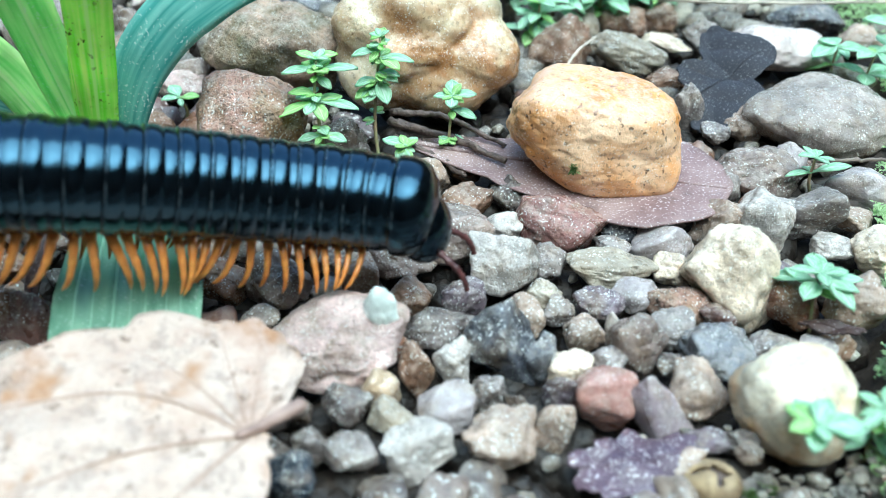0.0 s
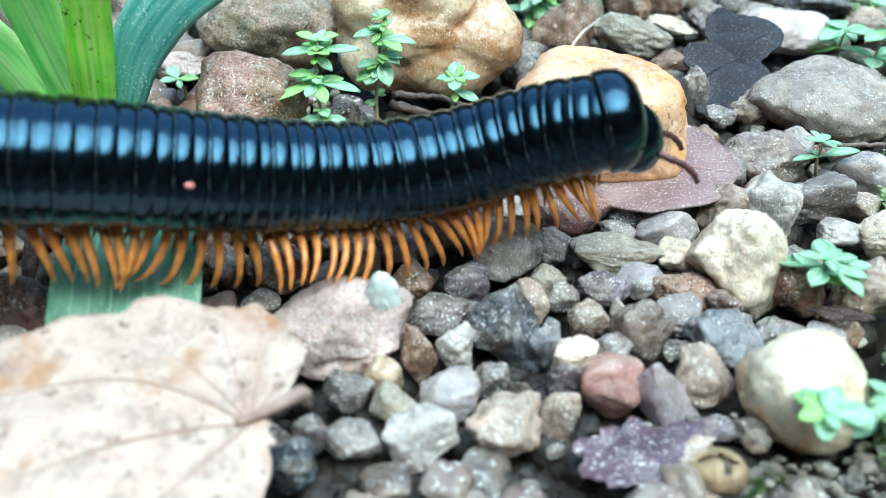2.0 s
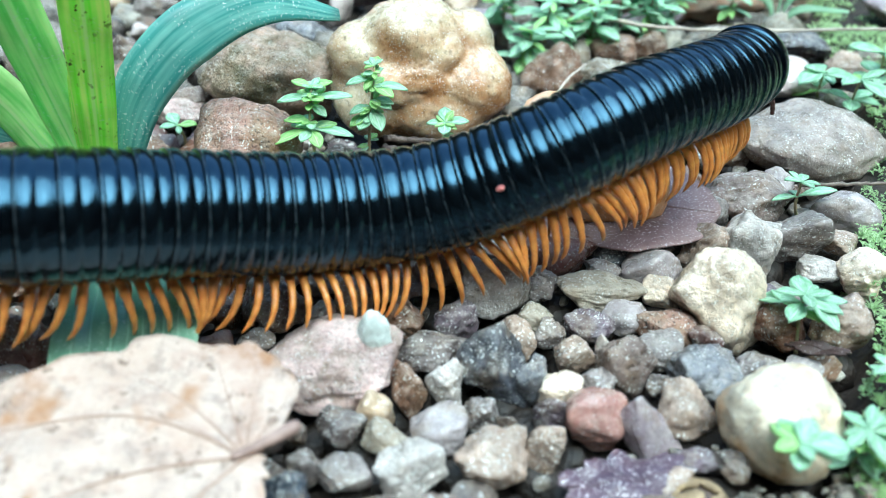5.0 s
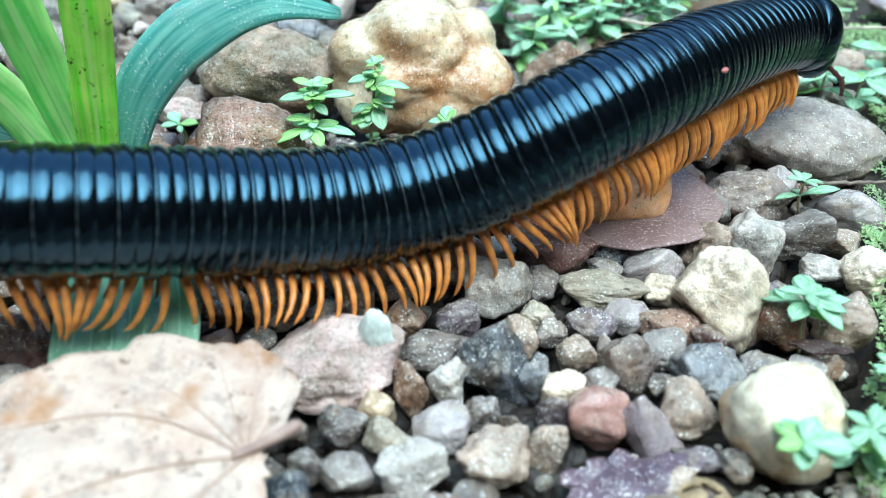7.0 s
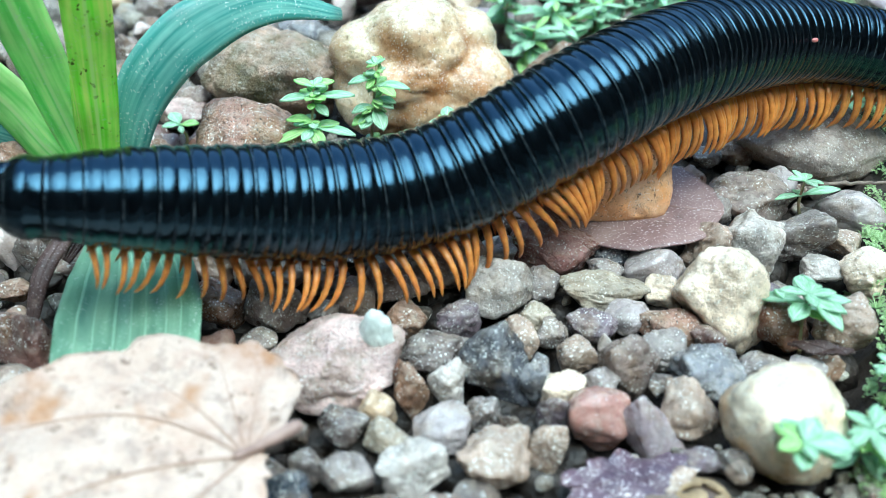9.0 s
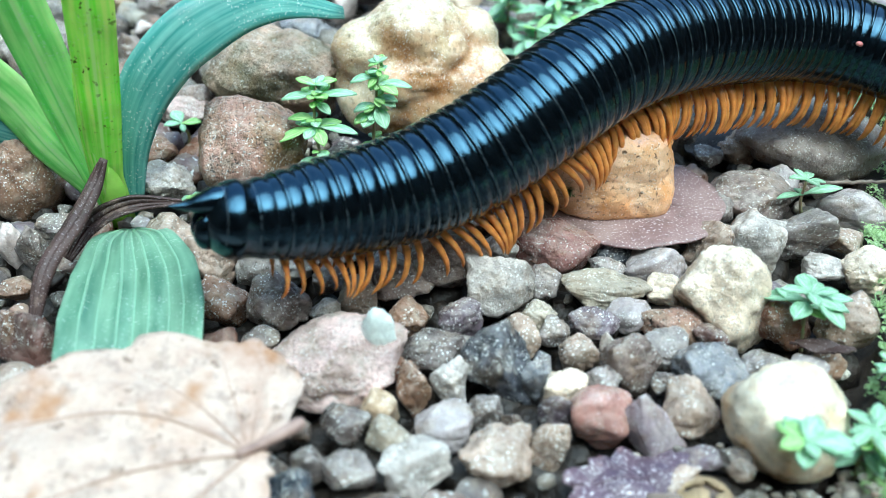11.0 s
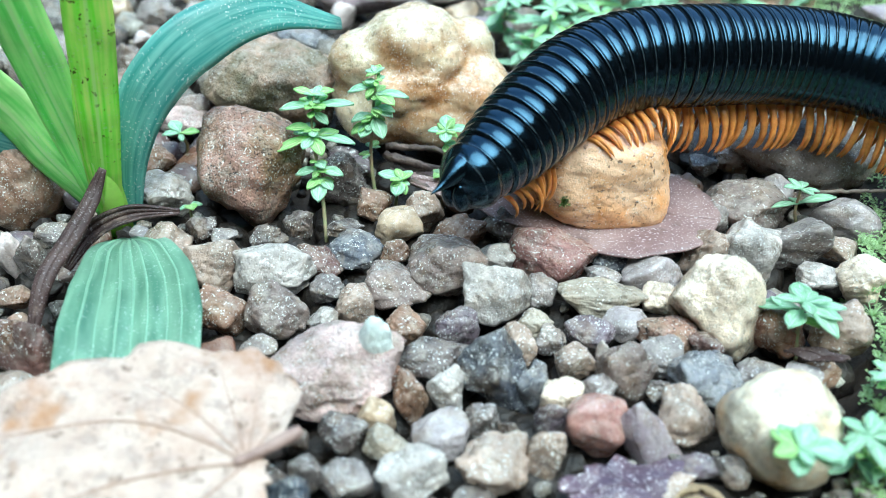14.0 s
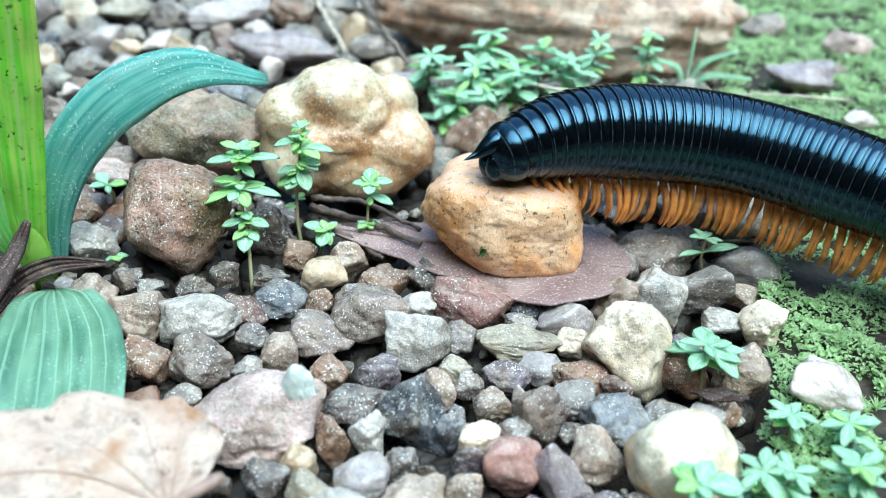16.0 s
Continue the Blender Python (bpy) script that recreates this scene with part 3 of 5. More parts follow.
def dead_leaf(name, centre, axis_deg, radius, mat, label, rib, rib_mat, **shape):
    """A dead leaf as a thing of a blade and a midrib, which runs rib = (from, to) millimetres along its axis."""
    leaf = thing(name, centre, label, "leaf")
    ob, h = polar_leaf("blade", centre, axis_deg, radius, mat, "", **shape)
    ob.parent, ob.location = leaf, -leaf.location
    for key in ("category", "label"):
        if key in ob:
            del ob[key]
    c, s = math.cos(radians(axis_deg)), math.sin(radians(axis_deg))
    line = [(centre[0] + u * c, centre[1] + u * s, centre[2] + 0.12 + h(u * c, u * s)) for u in np.linspace(rib[0], rib[1], 30)]
    part("midrib", tube(np.array(line) * MM, np.linspace(rib[2], rib[2] * 0.35, 30) * MM, 7), rib_mat, leaf)
    return leaf


def build_dry_leaf():
    """Large bleached leaf in the foreground: blade, veins that meet at the stalk."""
    leaf = thing("dry_leaf", (-15, 48.6, 6.5), "large bleached cream dry leaf with brown spots, lying on gravel", "leaf")
    c = (-14.6, 48.4, 7.0)

    def edge(a):
        d = math.degrees(a) % 360
        r = np.interp(d, [0, 20, 36, 47, 57, 66, 80, 91, 97, 103, 112, 135, 160, 180, 200, 225, 250, 280, 310, 340, 360],
                      [1.2, 1.3, 1.6, 2.3, 5.2, 8.2, 9.4, 10.6, 12.4, 11.6, 12.0, 15.6, 19.5, 24, 27, 25, 16, 6.6, 2.6, 1.6, 1.3])
        return r + 0.22 * math.sin(9 * a + 1) + 0.15 * math.sin(17 * a)

    ob, h = polar_leaf("blade", c, 0, edge, M_DRY, "", (-0.07, 0.16), 1.0, 4, 30, 180, folds=((172, 0.05), (197, 0.05), (140, 0.05), (112, 0.06), (95, 0.06), (225, 0.04), (70, 0.06)), rag=0.035)
    ob.parent = leaf
    ob.location = -leaf.location
    for key in ("category", "label"):
        if key in ob:
            del ob[key]
    for ang, reach, bend, rad in ((150, 22, 0.5, 0.30), (186, 21, 0.3, 0.30), (132, 12, 0.2, 0.2), (112, 9.6, 0.0, 0.18), (95, 8.0, -0.1, 0.16), (228, 18, 0.05, 0.25), (72, 6.2, -0.1, 0.14), (146, 9, 0.2, 0.13)):
        pts = []
        for s in np.linspace(0, 1, 12):
            a = radians(ang) + bend * s
            x, y = reach * s * math.cos(a), reach * s * math.sin(a)
            pts.append((c[0] + x, c[1] + y, c[2] + h(x, y) + 0.13))
        part("vein", tube(np.array(pts) * MM, np.linspace(rad * 0.62, rad * 0.2, 12) * MM, 7), M_VEIN, leaf)
    pts = spline([(c[0] - 1.0, c[1] - 0.2, c[2] + 0.2), (c[0] + 0.6, c[1] + 0.5, c[2] + 0.5), (c[0] + 2.3, c[1] + 1.3, c[2] + 0.9), (c[0] + 3.9, c[1] + 2.4, c[2] + 1.1)], 14)
    part("stalk", tube(pts * MM, np.interp(np.linspace(0, 1, 14), [0, 0.5, 0.9, 1], [0.34, 0.44, 0.62, 0.42]) * MM, 9), M_STALK, leaf, "short pinkish brown leaf stalk")


def build_dead_leaves():
    def purple(a):
        d = abs((math.degrees(a) + 180) % 360 - 180)
        return np.interp(d, [0, 20, 45, 90, 130, 160, 175, 180], [16.2, 15.6, 13.0, 9.0, 8.8, 12.5, 20, 24.5]) + 0.15 * math.sin(11 * a)

    leaf = thing("dead_leaf", (17.5, 94.8, 1), "purplish brown dead leaf pressed under an orange stone", "leaf")
    ob, h = polar_leaf("blade", (17.5, 94.8, 2.0), -15, purple, M_PURPLE, "", (0, 0.02), 0.5, 9, 20, 120, rag=0.02)
    ob.parent, ob.location = leaf, -leaf.location
    for key in ("category", "label"):
        if key in ob:
            del ob[key]
    c, s = math.cos(radians(-15)), math.sin(radians(-15))
    line = [(17.5 + u * c, 94.8 + u * s, 2.12 + h(u * c, u * s)) for u in np.linspace(-24, 15.5, 30)]
    part("midrib", tube(np.array(line) * MM, np.linspace(0.45, 0.15, 30) * MM, 7), M_PURPLE, leaf, "raised pale midrib")

    def ragged(a):
        return 6.2 + 1.6 * math.sin(2 * a + 0.6) + 1.2 * math.sin(5 * a + 2)

    dead_leaf("crumpled_leaf", (38.4, 116.8, 0.6), 30, ragged, M_CRINKLE, "dark grey purple crumpled dead leaf with torn edges", (-6.5, 6.0, 0.3), M_CRINKLE, tilt=(0.08, 0.42), wave=1.4, seed=5, rings=36, spokes=140, crumple=4.5, squash=1.1, rag=0.07)

    def flake(a):
        return 5.3 + 0.7 * math.sin(2 * a + 0.4) + 0.45 * math.sin(5 * a) + 0.3 * math.sin(9 * a + 1) + 0.16 * math.sin(17 * a)

    dead_leaf("leaf_scrap", (15.8, 52.0, -1.7), 8, flake, M_SCRAP, "wet purple scrap of dead leaf between pebbles", (-5.2, 4.8, 0.22), M_SCRAP, tilt=(0.02, 0.04), wave=1.0, seed=6, rings=40, spokes=160, crumple=2.2, squash=0.62, rag=0.06)

    def chip(a):
        return 2.6 + 0.5 * math.sin(2 * a)

    dead_leaf("leaf_scrap", (36.8, 67.4, -0.2), -38, chip, M_SHEATH, "dark brown curled leaf scrap", (-2.6, 2.6, 0.15), M_SHEATH, tilt=(0.15, -0.25), wave=0.5, seed=8, rings=20, spokes=90, crumple=2.4, squash=0.30, rag=0.2)


def build_litter():
    for pts, w, seed in (([(-41.5, 71, -0.5), (-40.8, 75.5, 4.5), (-39.4, 81.5, 6.5), (-38.4, 86.0, 8.0), (-37.0, 88.0, 10.5)], [0.9, 2.1, 2.5, 2.0, 0.7], 1),
                         ([(-41.5, 83, 0.5), (-39, 86, 3.4), (-35, 88.0, 4.6), (-30.0, 90.0, 3.6)], [0.8, 2.0, 1.8, 0.5], 2)):
        v, f, uv = strip(pts, w, (1, 0, 0.3) if seed == 1 else (0, 0.6, 0.8), 40, 14, 0.3, 0.16, 3)
        ob = thick(mesh_object("dry_sheath", v, f, M_SHEATH, uvs=uv), 0.0003)
        tagged(ob, "curled dark brown dry leaf sheath at a grass root", "dry leaf", "dry sheaths")
    twig([(26.5, 147.2, 4.5), (36.5, 141.5, 4.8), (53.1, 139.5, 5.2), (70.6, 139.2, 5.5), (84, 141, 4)], 0.35, M_TWIG_PALE, "thin bleached twig lying over stones", seed=1)
    twig([(44.5, 97.6, 1.6), (49.5, 96.3, 2.6), (54.0, 95.7, 3.0), (60, 96.5, 2.4)], 0.3, M_TWIG, "thin grey brown twig beside an oval stone", seed=2)
    for n, pts in enumerate(([(-6.8, 104.4, 4.6), (0.2, 104.0, 4.0), (7.5, 99.5, 2.6)], [(-6.9, 103.6, 3.6), (0.9, 100.2, 3.2), (7.0, 95.4, 2.8)], [(-6.3, 101.4, 2.6), (-2, 98.6, 2.0), (2.5, 94.6, 1.2)], [(-3.0, 101.4, 2.2), (3, 98.4, 1.6), (9, 93.6, 1.6)])):
        twig(pts, (0.5, 0.6, 0.5, 0.35)[n], M_BARK, "dark weathered stem fibre under the dead leaf", "stem_fibre", 10 + n)
    twig([(-11.5, 200, 3.5), (-7.5, 180, 4), (-3.9, 165.6, 3.0)], 0.6, M_TWIG_PALE, "pale brown stick lying on far gravel", seed=5)
    twig([(-3, 203, 5), (2, 180, 4.5), (8.0, 159.5, 3.0)], 0.7, M_TWIG, "grey brown stick lying on far gravel", seed=6)
    twig([(15.0, 115, 3.5), (18.0, 118.7, 6), (21.4, 124.4, 6)], 0.28, M_TWIG_PALE, "thin pale stem behind the orange stone", seed=7)


def leaf_blade(base, way, up, length, width, droop=0.22):
    """A small obovate leaf; all in millimetres."""
    way = np.array(way, float)
    way /= np.linalg.norm(way)
    side = np.cross(way, up)
    side /= np.linalg.norm(side) + 1e-9
    up = np.cross(side, way)
    V, UV, F = [], [], []
    n, q = 12, 5
    for i in range(n):
        s = i / (n - 1)
        q0 = max(0.0, (s - 0.16) / 0.84)
        w = width * math.sin(math.pi * min(1.0, q0 ** 0.9)) ** 0.75 * (0.72 + 0.4 * q0) * 0.84 + 0.26 * (1 - s)
        for j in range(q):
            u = j / (q - 1) * 2 - 1
            p = np.array(base) + way * length * s + side * u * w / 2 + up * (0.10 * width * u * u - droop * length * s * s)
            V.append(p * MM)
            UV.append((j / (q - 1), s))
    F = [(i * q + j, i * q + j + 1, (i + 1) * q + j + 1, (i + 1) * q + j) for i in range(n - 1) for j in range(q - 1)]
    return np.array(V), F, np.array(UV)


def seedling(base, top, whorls, size, label, seed, group="seedlings", slim=1.0):
    """A small herb: stem, then whorls of opposite leaves (share of the height, leaves, size)."""
    rng = np.random.default_rng(seed)
    plant = thing("seedling", base, label, "seedling", group)
    b, t = np.array(base, float), np.array(top, float)
    mid = (b + t) / 2 + rng.normal(0, 0.5, 3) * (1, 1, 0)
    p = spline([b, mid, t], 14)
    part("stem", tube(p * MM, np.linspace(0.24, 0.15, 14) * MM, 7), M_STEM, plant)
    for at, count, k in whorls:
        q = p[min(13, int(at * 13))]
        turn = rng.uniform(0, 6.28)
        for i in range(count):
            a = turn + 2 * math.pi * i / count + rng.uniform(-0.4, 0.4)
            lift = rng.uniform(-0.15, 0.65)
            way = (math.cos(a), math.sin(a), lift)
            ln = size * k * rng.uniform(0.6, 1.22)
            part("leaf", leaf_blade(q, way, (0, 0, 1), ln, ln * slim * rng.uniform(0.62, 0.88), rng.uniform(0.1, 0.4)), M_SEED_YOUNG if rng.uniform() < 0.15 else M_SEED, plant, "", 0.00018)
    return plant


def herb(base, way_points, leaves, label, seed):
    """A seedling with a stem through the given points and leaves (share of the height, azimuth, lift, length, young)."""
    rng = np.random.default_rng(seed)
    plant = thing("seedling", base, label, "seedling", "seedlings")
    p = spline([base] + way_points, 20)
    part("stem", tube(p * MM, np.linspace(0.26, 0.15, 20) * MM, 7), M_STEM, plant)
    for at, turn, lift, ln, young in leaves:
        a = radians(turn)
        way = (math.cos(a), math.sin(a), lift)
        part("leaf", leaf_blade(p[min(19, int(at * 19))], way, (0, 0, 1), ln * 0.74, min(2.5, ln * rng.uniform(0.56, 0.72)), rng.uniform(0.08, 0.3)), M_SEED_YOUNG if young else M_SEED, plant, "", 0.00018)
        for turn_side in (-1, 1):
            b = a + turn_side * rng.uniform(0.5, 1.3)
            small = max(1.2, ln * rng.uniform(0.35, 0.6))
            part("leaf", leaf_blade(p[min(19, int(at * 19))], (math.cos(b), math.sin(b), lift + rng.uniform(-0.2, 0.4)), (0, 0, 1), small, small * 0.68, rng.uniform(0.08, 0.3)), M_SEED if young else M_SEED_YOUNG, plant, "", 0.00018)
    return plant


def build_seedlings():
    w = "small pale green seedling with paired oval leaves"
    herb((-13.6, 92.0, -2), [(-14.2, 95.5, 4.0), (-15.2, 98.5, 9.5), (-14.9, 100.0, 13.6)], [
        (1.0, 165, 0.35, 3.4, 1), (1.0, 20, 0.3, 3.4, 1), (0.97, 80, 0.6, 2.0, 1), (0.98, 270, 0.1, 1.6, 1), (0.90, 185, 0.15, 5.2, 0), (0.90, 8, 0.10, 6.6, 0), (0.86, 330, -0.25, 3.2, 0),
        (0.72, 170, 0.25, 4.2, 1), (0.72, 285, 0.1, 2.4, 0), (0.66, 195, -0.15, 6.4, 1), (0.64, 0, 0.0, 6.8, 0), (0.60, 95, 0.1, 3.0, 1),
        (0.52, 300, 0.2, 2.4, 0), (0.46, 185, 0.0, 3.8, 0), (0.46, 350, 0.05, 4.0, 0), (0.42, 215, -0.1, 2.6, 0), (0.42, 268, -0.35, 4.2, 0), (0.42, 315, -0.1, 3.0, 0)], w + " among pebbles", 3)
    herb((-8.0, 100.5, -2), [(-8.6, 102.0, 4.0), (-8.2, 102.5, 9.5), (-7.6, 102.8, 15.2)], [
        (1.0, 150, 0.3, 1.9, 0), (1.0, 70, 0.6, 1.9, 1), (0.97, 25, 0.4, 1.7, 0), (0.95, 215, 0.1, 1.9, 0), (0.90, 182, 0.05, 4.4, 0), (0.88, 5, 0.1, 5.6, 0), (0.86, 270, 0.1, 1.8, 1),
        (0.78, 350, 0.15, 3.6, 0), (0.74, 335, 0.0, 3.6, 0), (0.72, 300, -0.45, 4.4, 0), (0.70, 190, 0.0, 3.6, 0), (0.64, 240, -0.3, 3.8, 0), (0.64, 205, -0.25, 4.0, 1),
        (0.44, 60, 0.2, 2.2, 1), (0.40, 170, 0.1, 2.0, 1)], w + " before a quartz rock", 5)
    herb((-5.6, 99.4, -2), [(-5.2, 98.6, 1.0), (-4.6, 98.0, 3.2)], [(1.0, 160, 0.25, 4.2, 0), (1.0, 50, 0.5, 2.6, 0), (0.95, 255, -0.2, 3.4, 0), (0.9, 340, 0.1, 1.6, 0)], "low seedling with four leaves beside dark twigs", 6)
    herb((0.4, 99.4, -2), [(0.5, 100.0, 3.0), (0.9, 100.6, 8.6)], [
        (1.0, 90, 0.75, 3.4, 0), (1.0, 178, 0.1, 3.0, 0), (1.0, 10, 0.1, 3.9, 0), (1.0, 265, -0.1, 2.9, 0), (0.86, 350, -0.05, 4.2, 0),
        (0.55, 160, 0.1, 1.8, 1), (0.55, 230, 0.0, 2.4, 1), (0.55, 300, 0.0, 1.8, 1), (0.55, 0, 0.0, 2.4, 0)], "small thin seedling with a four-leaved crown", 8)
    seedling((36.4, 70.5, -2), (35.9, 70.9, 5.0), [(1.0, 6, 1.1), (0.9, 5, 1.15), (0.7, 3, 0.9)], 3.7, "pale green seedling rosette between cream stones", 12, slim=0.7)
    seedling((44.4, 94.5, -2), (43.2, 94.0, 4.2), [(1.0, 5, 0.9), (0.7, 3, 1.1)], 3.6, "small green seedling beside an oval stone", 15, slim=0.58)
    seedling((28.8, 50.3, 3.6), (28.4, 50.2, 6.4), [(1.0, 5, 0.9), (0.8, 3, 0.9)], 3.6, "tiny pale green rosette growing on the cream stone", 17)
    seedling((35.6, 53.5, -2), (35.3, 53.0, 5), [(1.0, 8, 1.0), (0.8, 6, 1.1), (0.5, 4, 1.1)], 2.5, w + " on mossy soil", 21, slim=0.68)
    seedling((38.6, 53.5, -2), (38.2, 53.3, 4.5), [(1.0, 7, 1.0), (0.8, 6, 1.1), (0.5, 3, 1.0)], 2.5, w + " on mossy soil", 22, slim=0.68)
    seedling((42.0, 62.5, -2), (41.9, 62.0, 3.4), [(1.0, 7, 1.0), (0.8, 5, 1.1)], 2.5, w + " on mossy soil", 23, slim=0.68)
    seedling((47.0, 60.5, -2), (46.6, 60.0, 4.0), [(1.0, 8, 1.0), (0.8, 7, 1.1), (0.5, 4, 1.0)], 2.6, w + " on mossy soil", 24, slim=0.68)
    seedling((45.0, 54.5, -2), (44.6, 54.0, 4.4), [(1.0, 8, 1.0), (0.8, 7, 1.1), (0.5, 4, 1.0)], 2.6, w + " on mossy soil", 25, slim=0.68)
    seedling((-30.0, 94.8, -2), (-30.2, 94.5, 1.6), [(1.0, 3, 1.0)], 2.6, "tiny green seedling at the foot of a stone", 31)
    seedling((-34.7, 111, -1), (-34.9, 110.7, 3.0), [(1.0, 4, 0.9)], 2.6, "tiny green seedling in a shaded gap", 32)
    for n, (b, t) in enumerate((((18.0, 147, -2), (18.2, 141.7, 9)), ((21, 152, -2), (22.3, 156, 10)), ((30, 151, -2), (30.9, 150.3, 9)), ((39, 152, -2), (40.8, 150.8, 10.5)), ((50, 156, -2), (50.8, 154.2, 10.5)), ((14.5, 139, -2), (14.6, 136.5, 6)), ((11.5, 150, -2), (11.2, 148.5, 8.5)), ((25.5, 146, -2), (25.8, 144.5, 7)), ((35, 149, -2), (35.6, 147.5, 8)))):
        seedling(b, t, [(1.0, 7, 1.0), (0.84, 8, 1.25), (0.62, 8, 1.35), (0.42, 6, 1.3)], 4.0 if b[0] < 36 else 2.6, "leafy pale green herb before a reddish slab", 40 + n, "herbs behind the stones", 0.62)
    seedling((57.0, 126, -2), (56.8, 125.7, 4), [(1.0, 5, 1.0), (0.6, 3, 1.0)], 4.2, w + " at the gravel's edge", 51)
    seedling((60.4, 121, -2), (60.0, 120.7, 5), [(1.0, 5, 1.0), (0.6, 4, 1.0)], 4.4, w + " at the gravel's edge", 52)
    seedling((66.0, 128, -2), (66.0, 127.7, 6), [(1.0, 5, 1.0), (0.6, 4, 1.0)], 4.6, w + " at the gravel's edge", 53)
    tuft = thing("grass_tuft", (59.3, 155.8, -2), "thin pale green grass sprout behind the stones", "grass")
    for pts in ([(59.3, 155.8, -2), (57.5, 155, 4), (52.3, 153.6, 6.5)], [(59.5, 155.8, -2), (61.5, 155, 5), (67, 152.9, 8.5)], [(59.7, 155.6, -2), (62, 153, 3.5), (68.5, 148.2, 5)], [(59.4, 156.0, -2), (60.0, 156.5, 5), (60.5, 158, 11)]):
        part("blade", strip(pts, [1.2, 1.5, 0.5], (0.3, 0.5, 0.8), 16, 4, 0.1), M_SEED, tuft, "", 0.0002)


def build_moss():
    """Low moss and liverwort: thousands of tiny leaves on the damp soil."""
    rng = np.random.default_rng(5)
    V, F, UV, n = [], [], [], 0
    for _ in range(190000):
        y = 40 + 240 * rng.uniform() ** 1.6
        x = rng.uniform(30, 62 + 0.45 * y)
        if not in_moss(x, y):
            continue
        cover = soft_noise(x, y, 9, 9) + 0.6 * soft_noise(x, y, 10, 3)
        if cover < (-0.04 if y < 115 else -0.25):
            continue
        big = 1.0 + 0.006 * max(0, y - 100)
        ln = rng.uniform(0.3, 0.8) * big * (2.0 if rng.uniform() < 0.06 else 1.0)
        a = rng.uniform(0, 6.28)
        way = np.array((math.cos(a), math.sin(a), rng.uniform(0.1, 1.1)))
        way /= np.linalg.norm(way)
        side = np.array((-math.sin(a), math.cos(a), 0)) * ln * 0.34
        b = np.array((x, y, ground_height(x, y) + rng.uniform(0.0, 1.0) + 2.6 * max(0.0, cover)))
        m = b + way * ln * 0.55
        V += [b, m - side + (0, 0, 0.1), b + way * ln - (0, 0, 0.15 * ln), m + side + (0, 0, 0.1), m - (0, 0, 0.05)]
        UV += [(0.5, 0), (0, 0.5), (0.5, 1), (1, 0.5), (0.5, 0.5)]
        F += [(n, n + 1, n + 4), (n + 1, n + 2, n + 4), (n + 2, n + 3, n + 4), (n + 3, n, n + 4)]
        n += 5
        if n > 5 * 80000:
            break
    for k in range(150):
        y = rng.uniform(46, 110)
        x = rng.uniform(36, 80)
        if not in_moss(x + 2, y):
            continue
        tall = rng.uniform(0.8, 1.7)
        for j in range(26):
            a, e = rng.uniform(0, 6.28), rng.uniform(0.15, 1.3)
            way = np.array((math.cos(a) * math.cos(e), math.sin(a) * math.cos(e), math.sin(e))) * tall * rng.uniform(0.8, 1.2)
            side = np.array((-math.sin(a), math.cos(a), 0)) * 0.11
            b = np.array((x, y, ground_height(x, y) + 0.8))
            V += [b - side, b + side, b + way * 0.6 + side * 0.8, b + way * 0.6 - side * 0.8, b + way - (0, 0, 0.15)]
            UV += [(0, 0), (1, 0), (1, 0.6), (0, 0.6), (0.5, 1)]
            F += [(n, n + 1, n + 2, n + 3), (n + 3, n + 2, n + 4)]
            n += 5
    ob = mesh_object("moss", np.array(V) * MM, F, M_MOSS, uvs=np.array(UV))
    tagged(ob, "bright green moss and liverwort mat on damp soil", "moss", kind="stuff")


def moss_sprig(name, at, facing, size, leaves, label, seed):
    """A tiny tuft of pointed moss leaves that spring from one spot; millimetres."""
    rng = np.random.default_rng(seed)
    V, F, UV = [], [], []
    facing = np.array(facing, float) / np.linalg.norm(facing)
    for j in range(leaves):
        way = facing + rng.normal(0, 0.55, 3)
        way *= size * rng.uniform(0.6, 1.1) / np.linalg.norm(way)
        side = np.cross(way, rng.normal(0, 1, 3))
        side *= 0.14 * size / np.linalg.norm(side)
        b = np.array(at) + rng.normal(0, 0.28 * size, 3) * (1 - np.abs(facing))
        n = len(V)
        V += [b - side * 0.6, b + side * 0.6, b + way * 0.55 + side, b + way * 0.55 - side, b + way]
        UV += [(0, 0), (1, 0), (1, 0.6), (0, 0.6), (0.5, 1)]
        F += [(n, n + 1, n + 2, n + 3), (n + 3, n + 2, n + 4)]
    ob = mesh_object(name, np.array(V) * MM, F, M_MOSS_DARK, uvs=np.array(UV))
    return tagged(ob, label, "moss", "moss tufts")


def build_fragment():
    """A shell-like tan fragment on the soil: a pale shell, open above, with a dark lump added for its pit."""
    husk = thing("shell_fragment", (21.8, 50.6, -1.2), "weathered pale tan shell-like fragment with a dark pit, on dark soil", "husk")
    d, f = BALL[3]
    keep = [t for t in f if min(d[i][2] + 0.25 * math.sin(4 * math.atan2(d[i][1], d[i][0])) for i in t) < 0.72]
    wall = d * (1 + 0.09 * rough_skin(d, 31, 3.0, 4))[:, None] * np.array((2.3, 1.7, 1.5))
    a = radians(-25)
    turn = np.array(((math.cos(a), -math.sin(a), 0), (math.sin(a), math.cos(a), 0), (0, 0, 1)))
    at = np.array((21.8, 50.6, -0.7))
    part("shell", ((wall @ turn.T + at) * MM, keep), M_FRAGMENT, husk, "", 0.0005)
    part("kernel", ((d * np.array((1.7, 1.2, 1.15)) @ turn.T + at) * MM, f), M_BARK, husk, "dark lump put in for the pit")


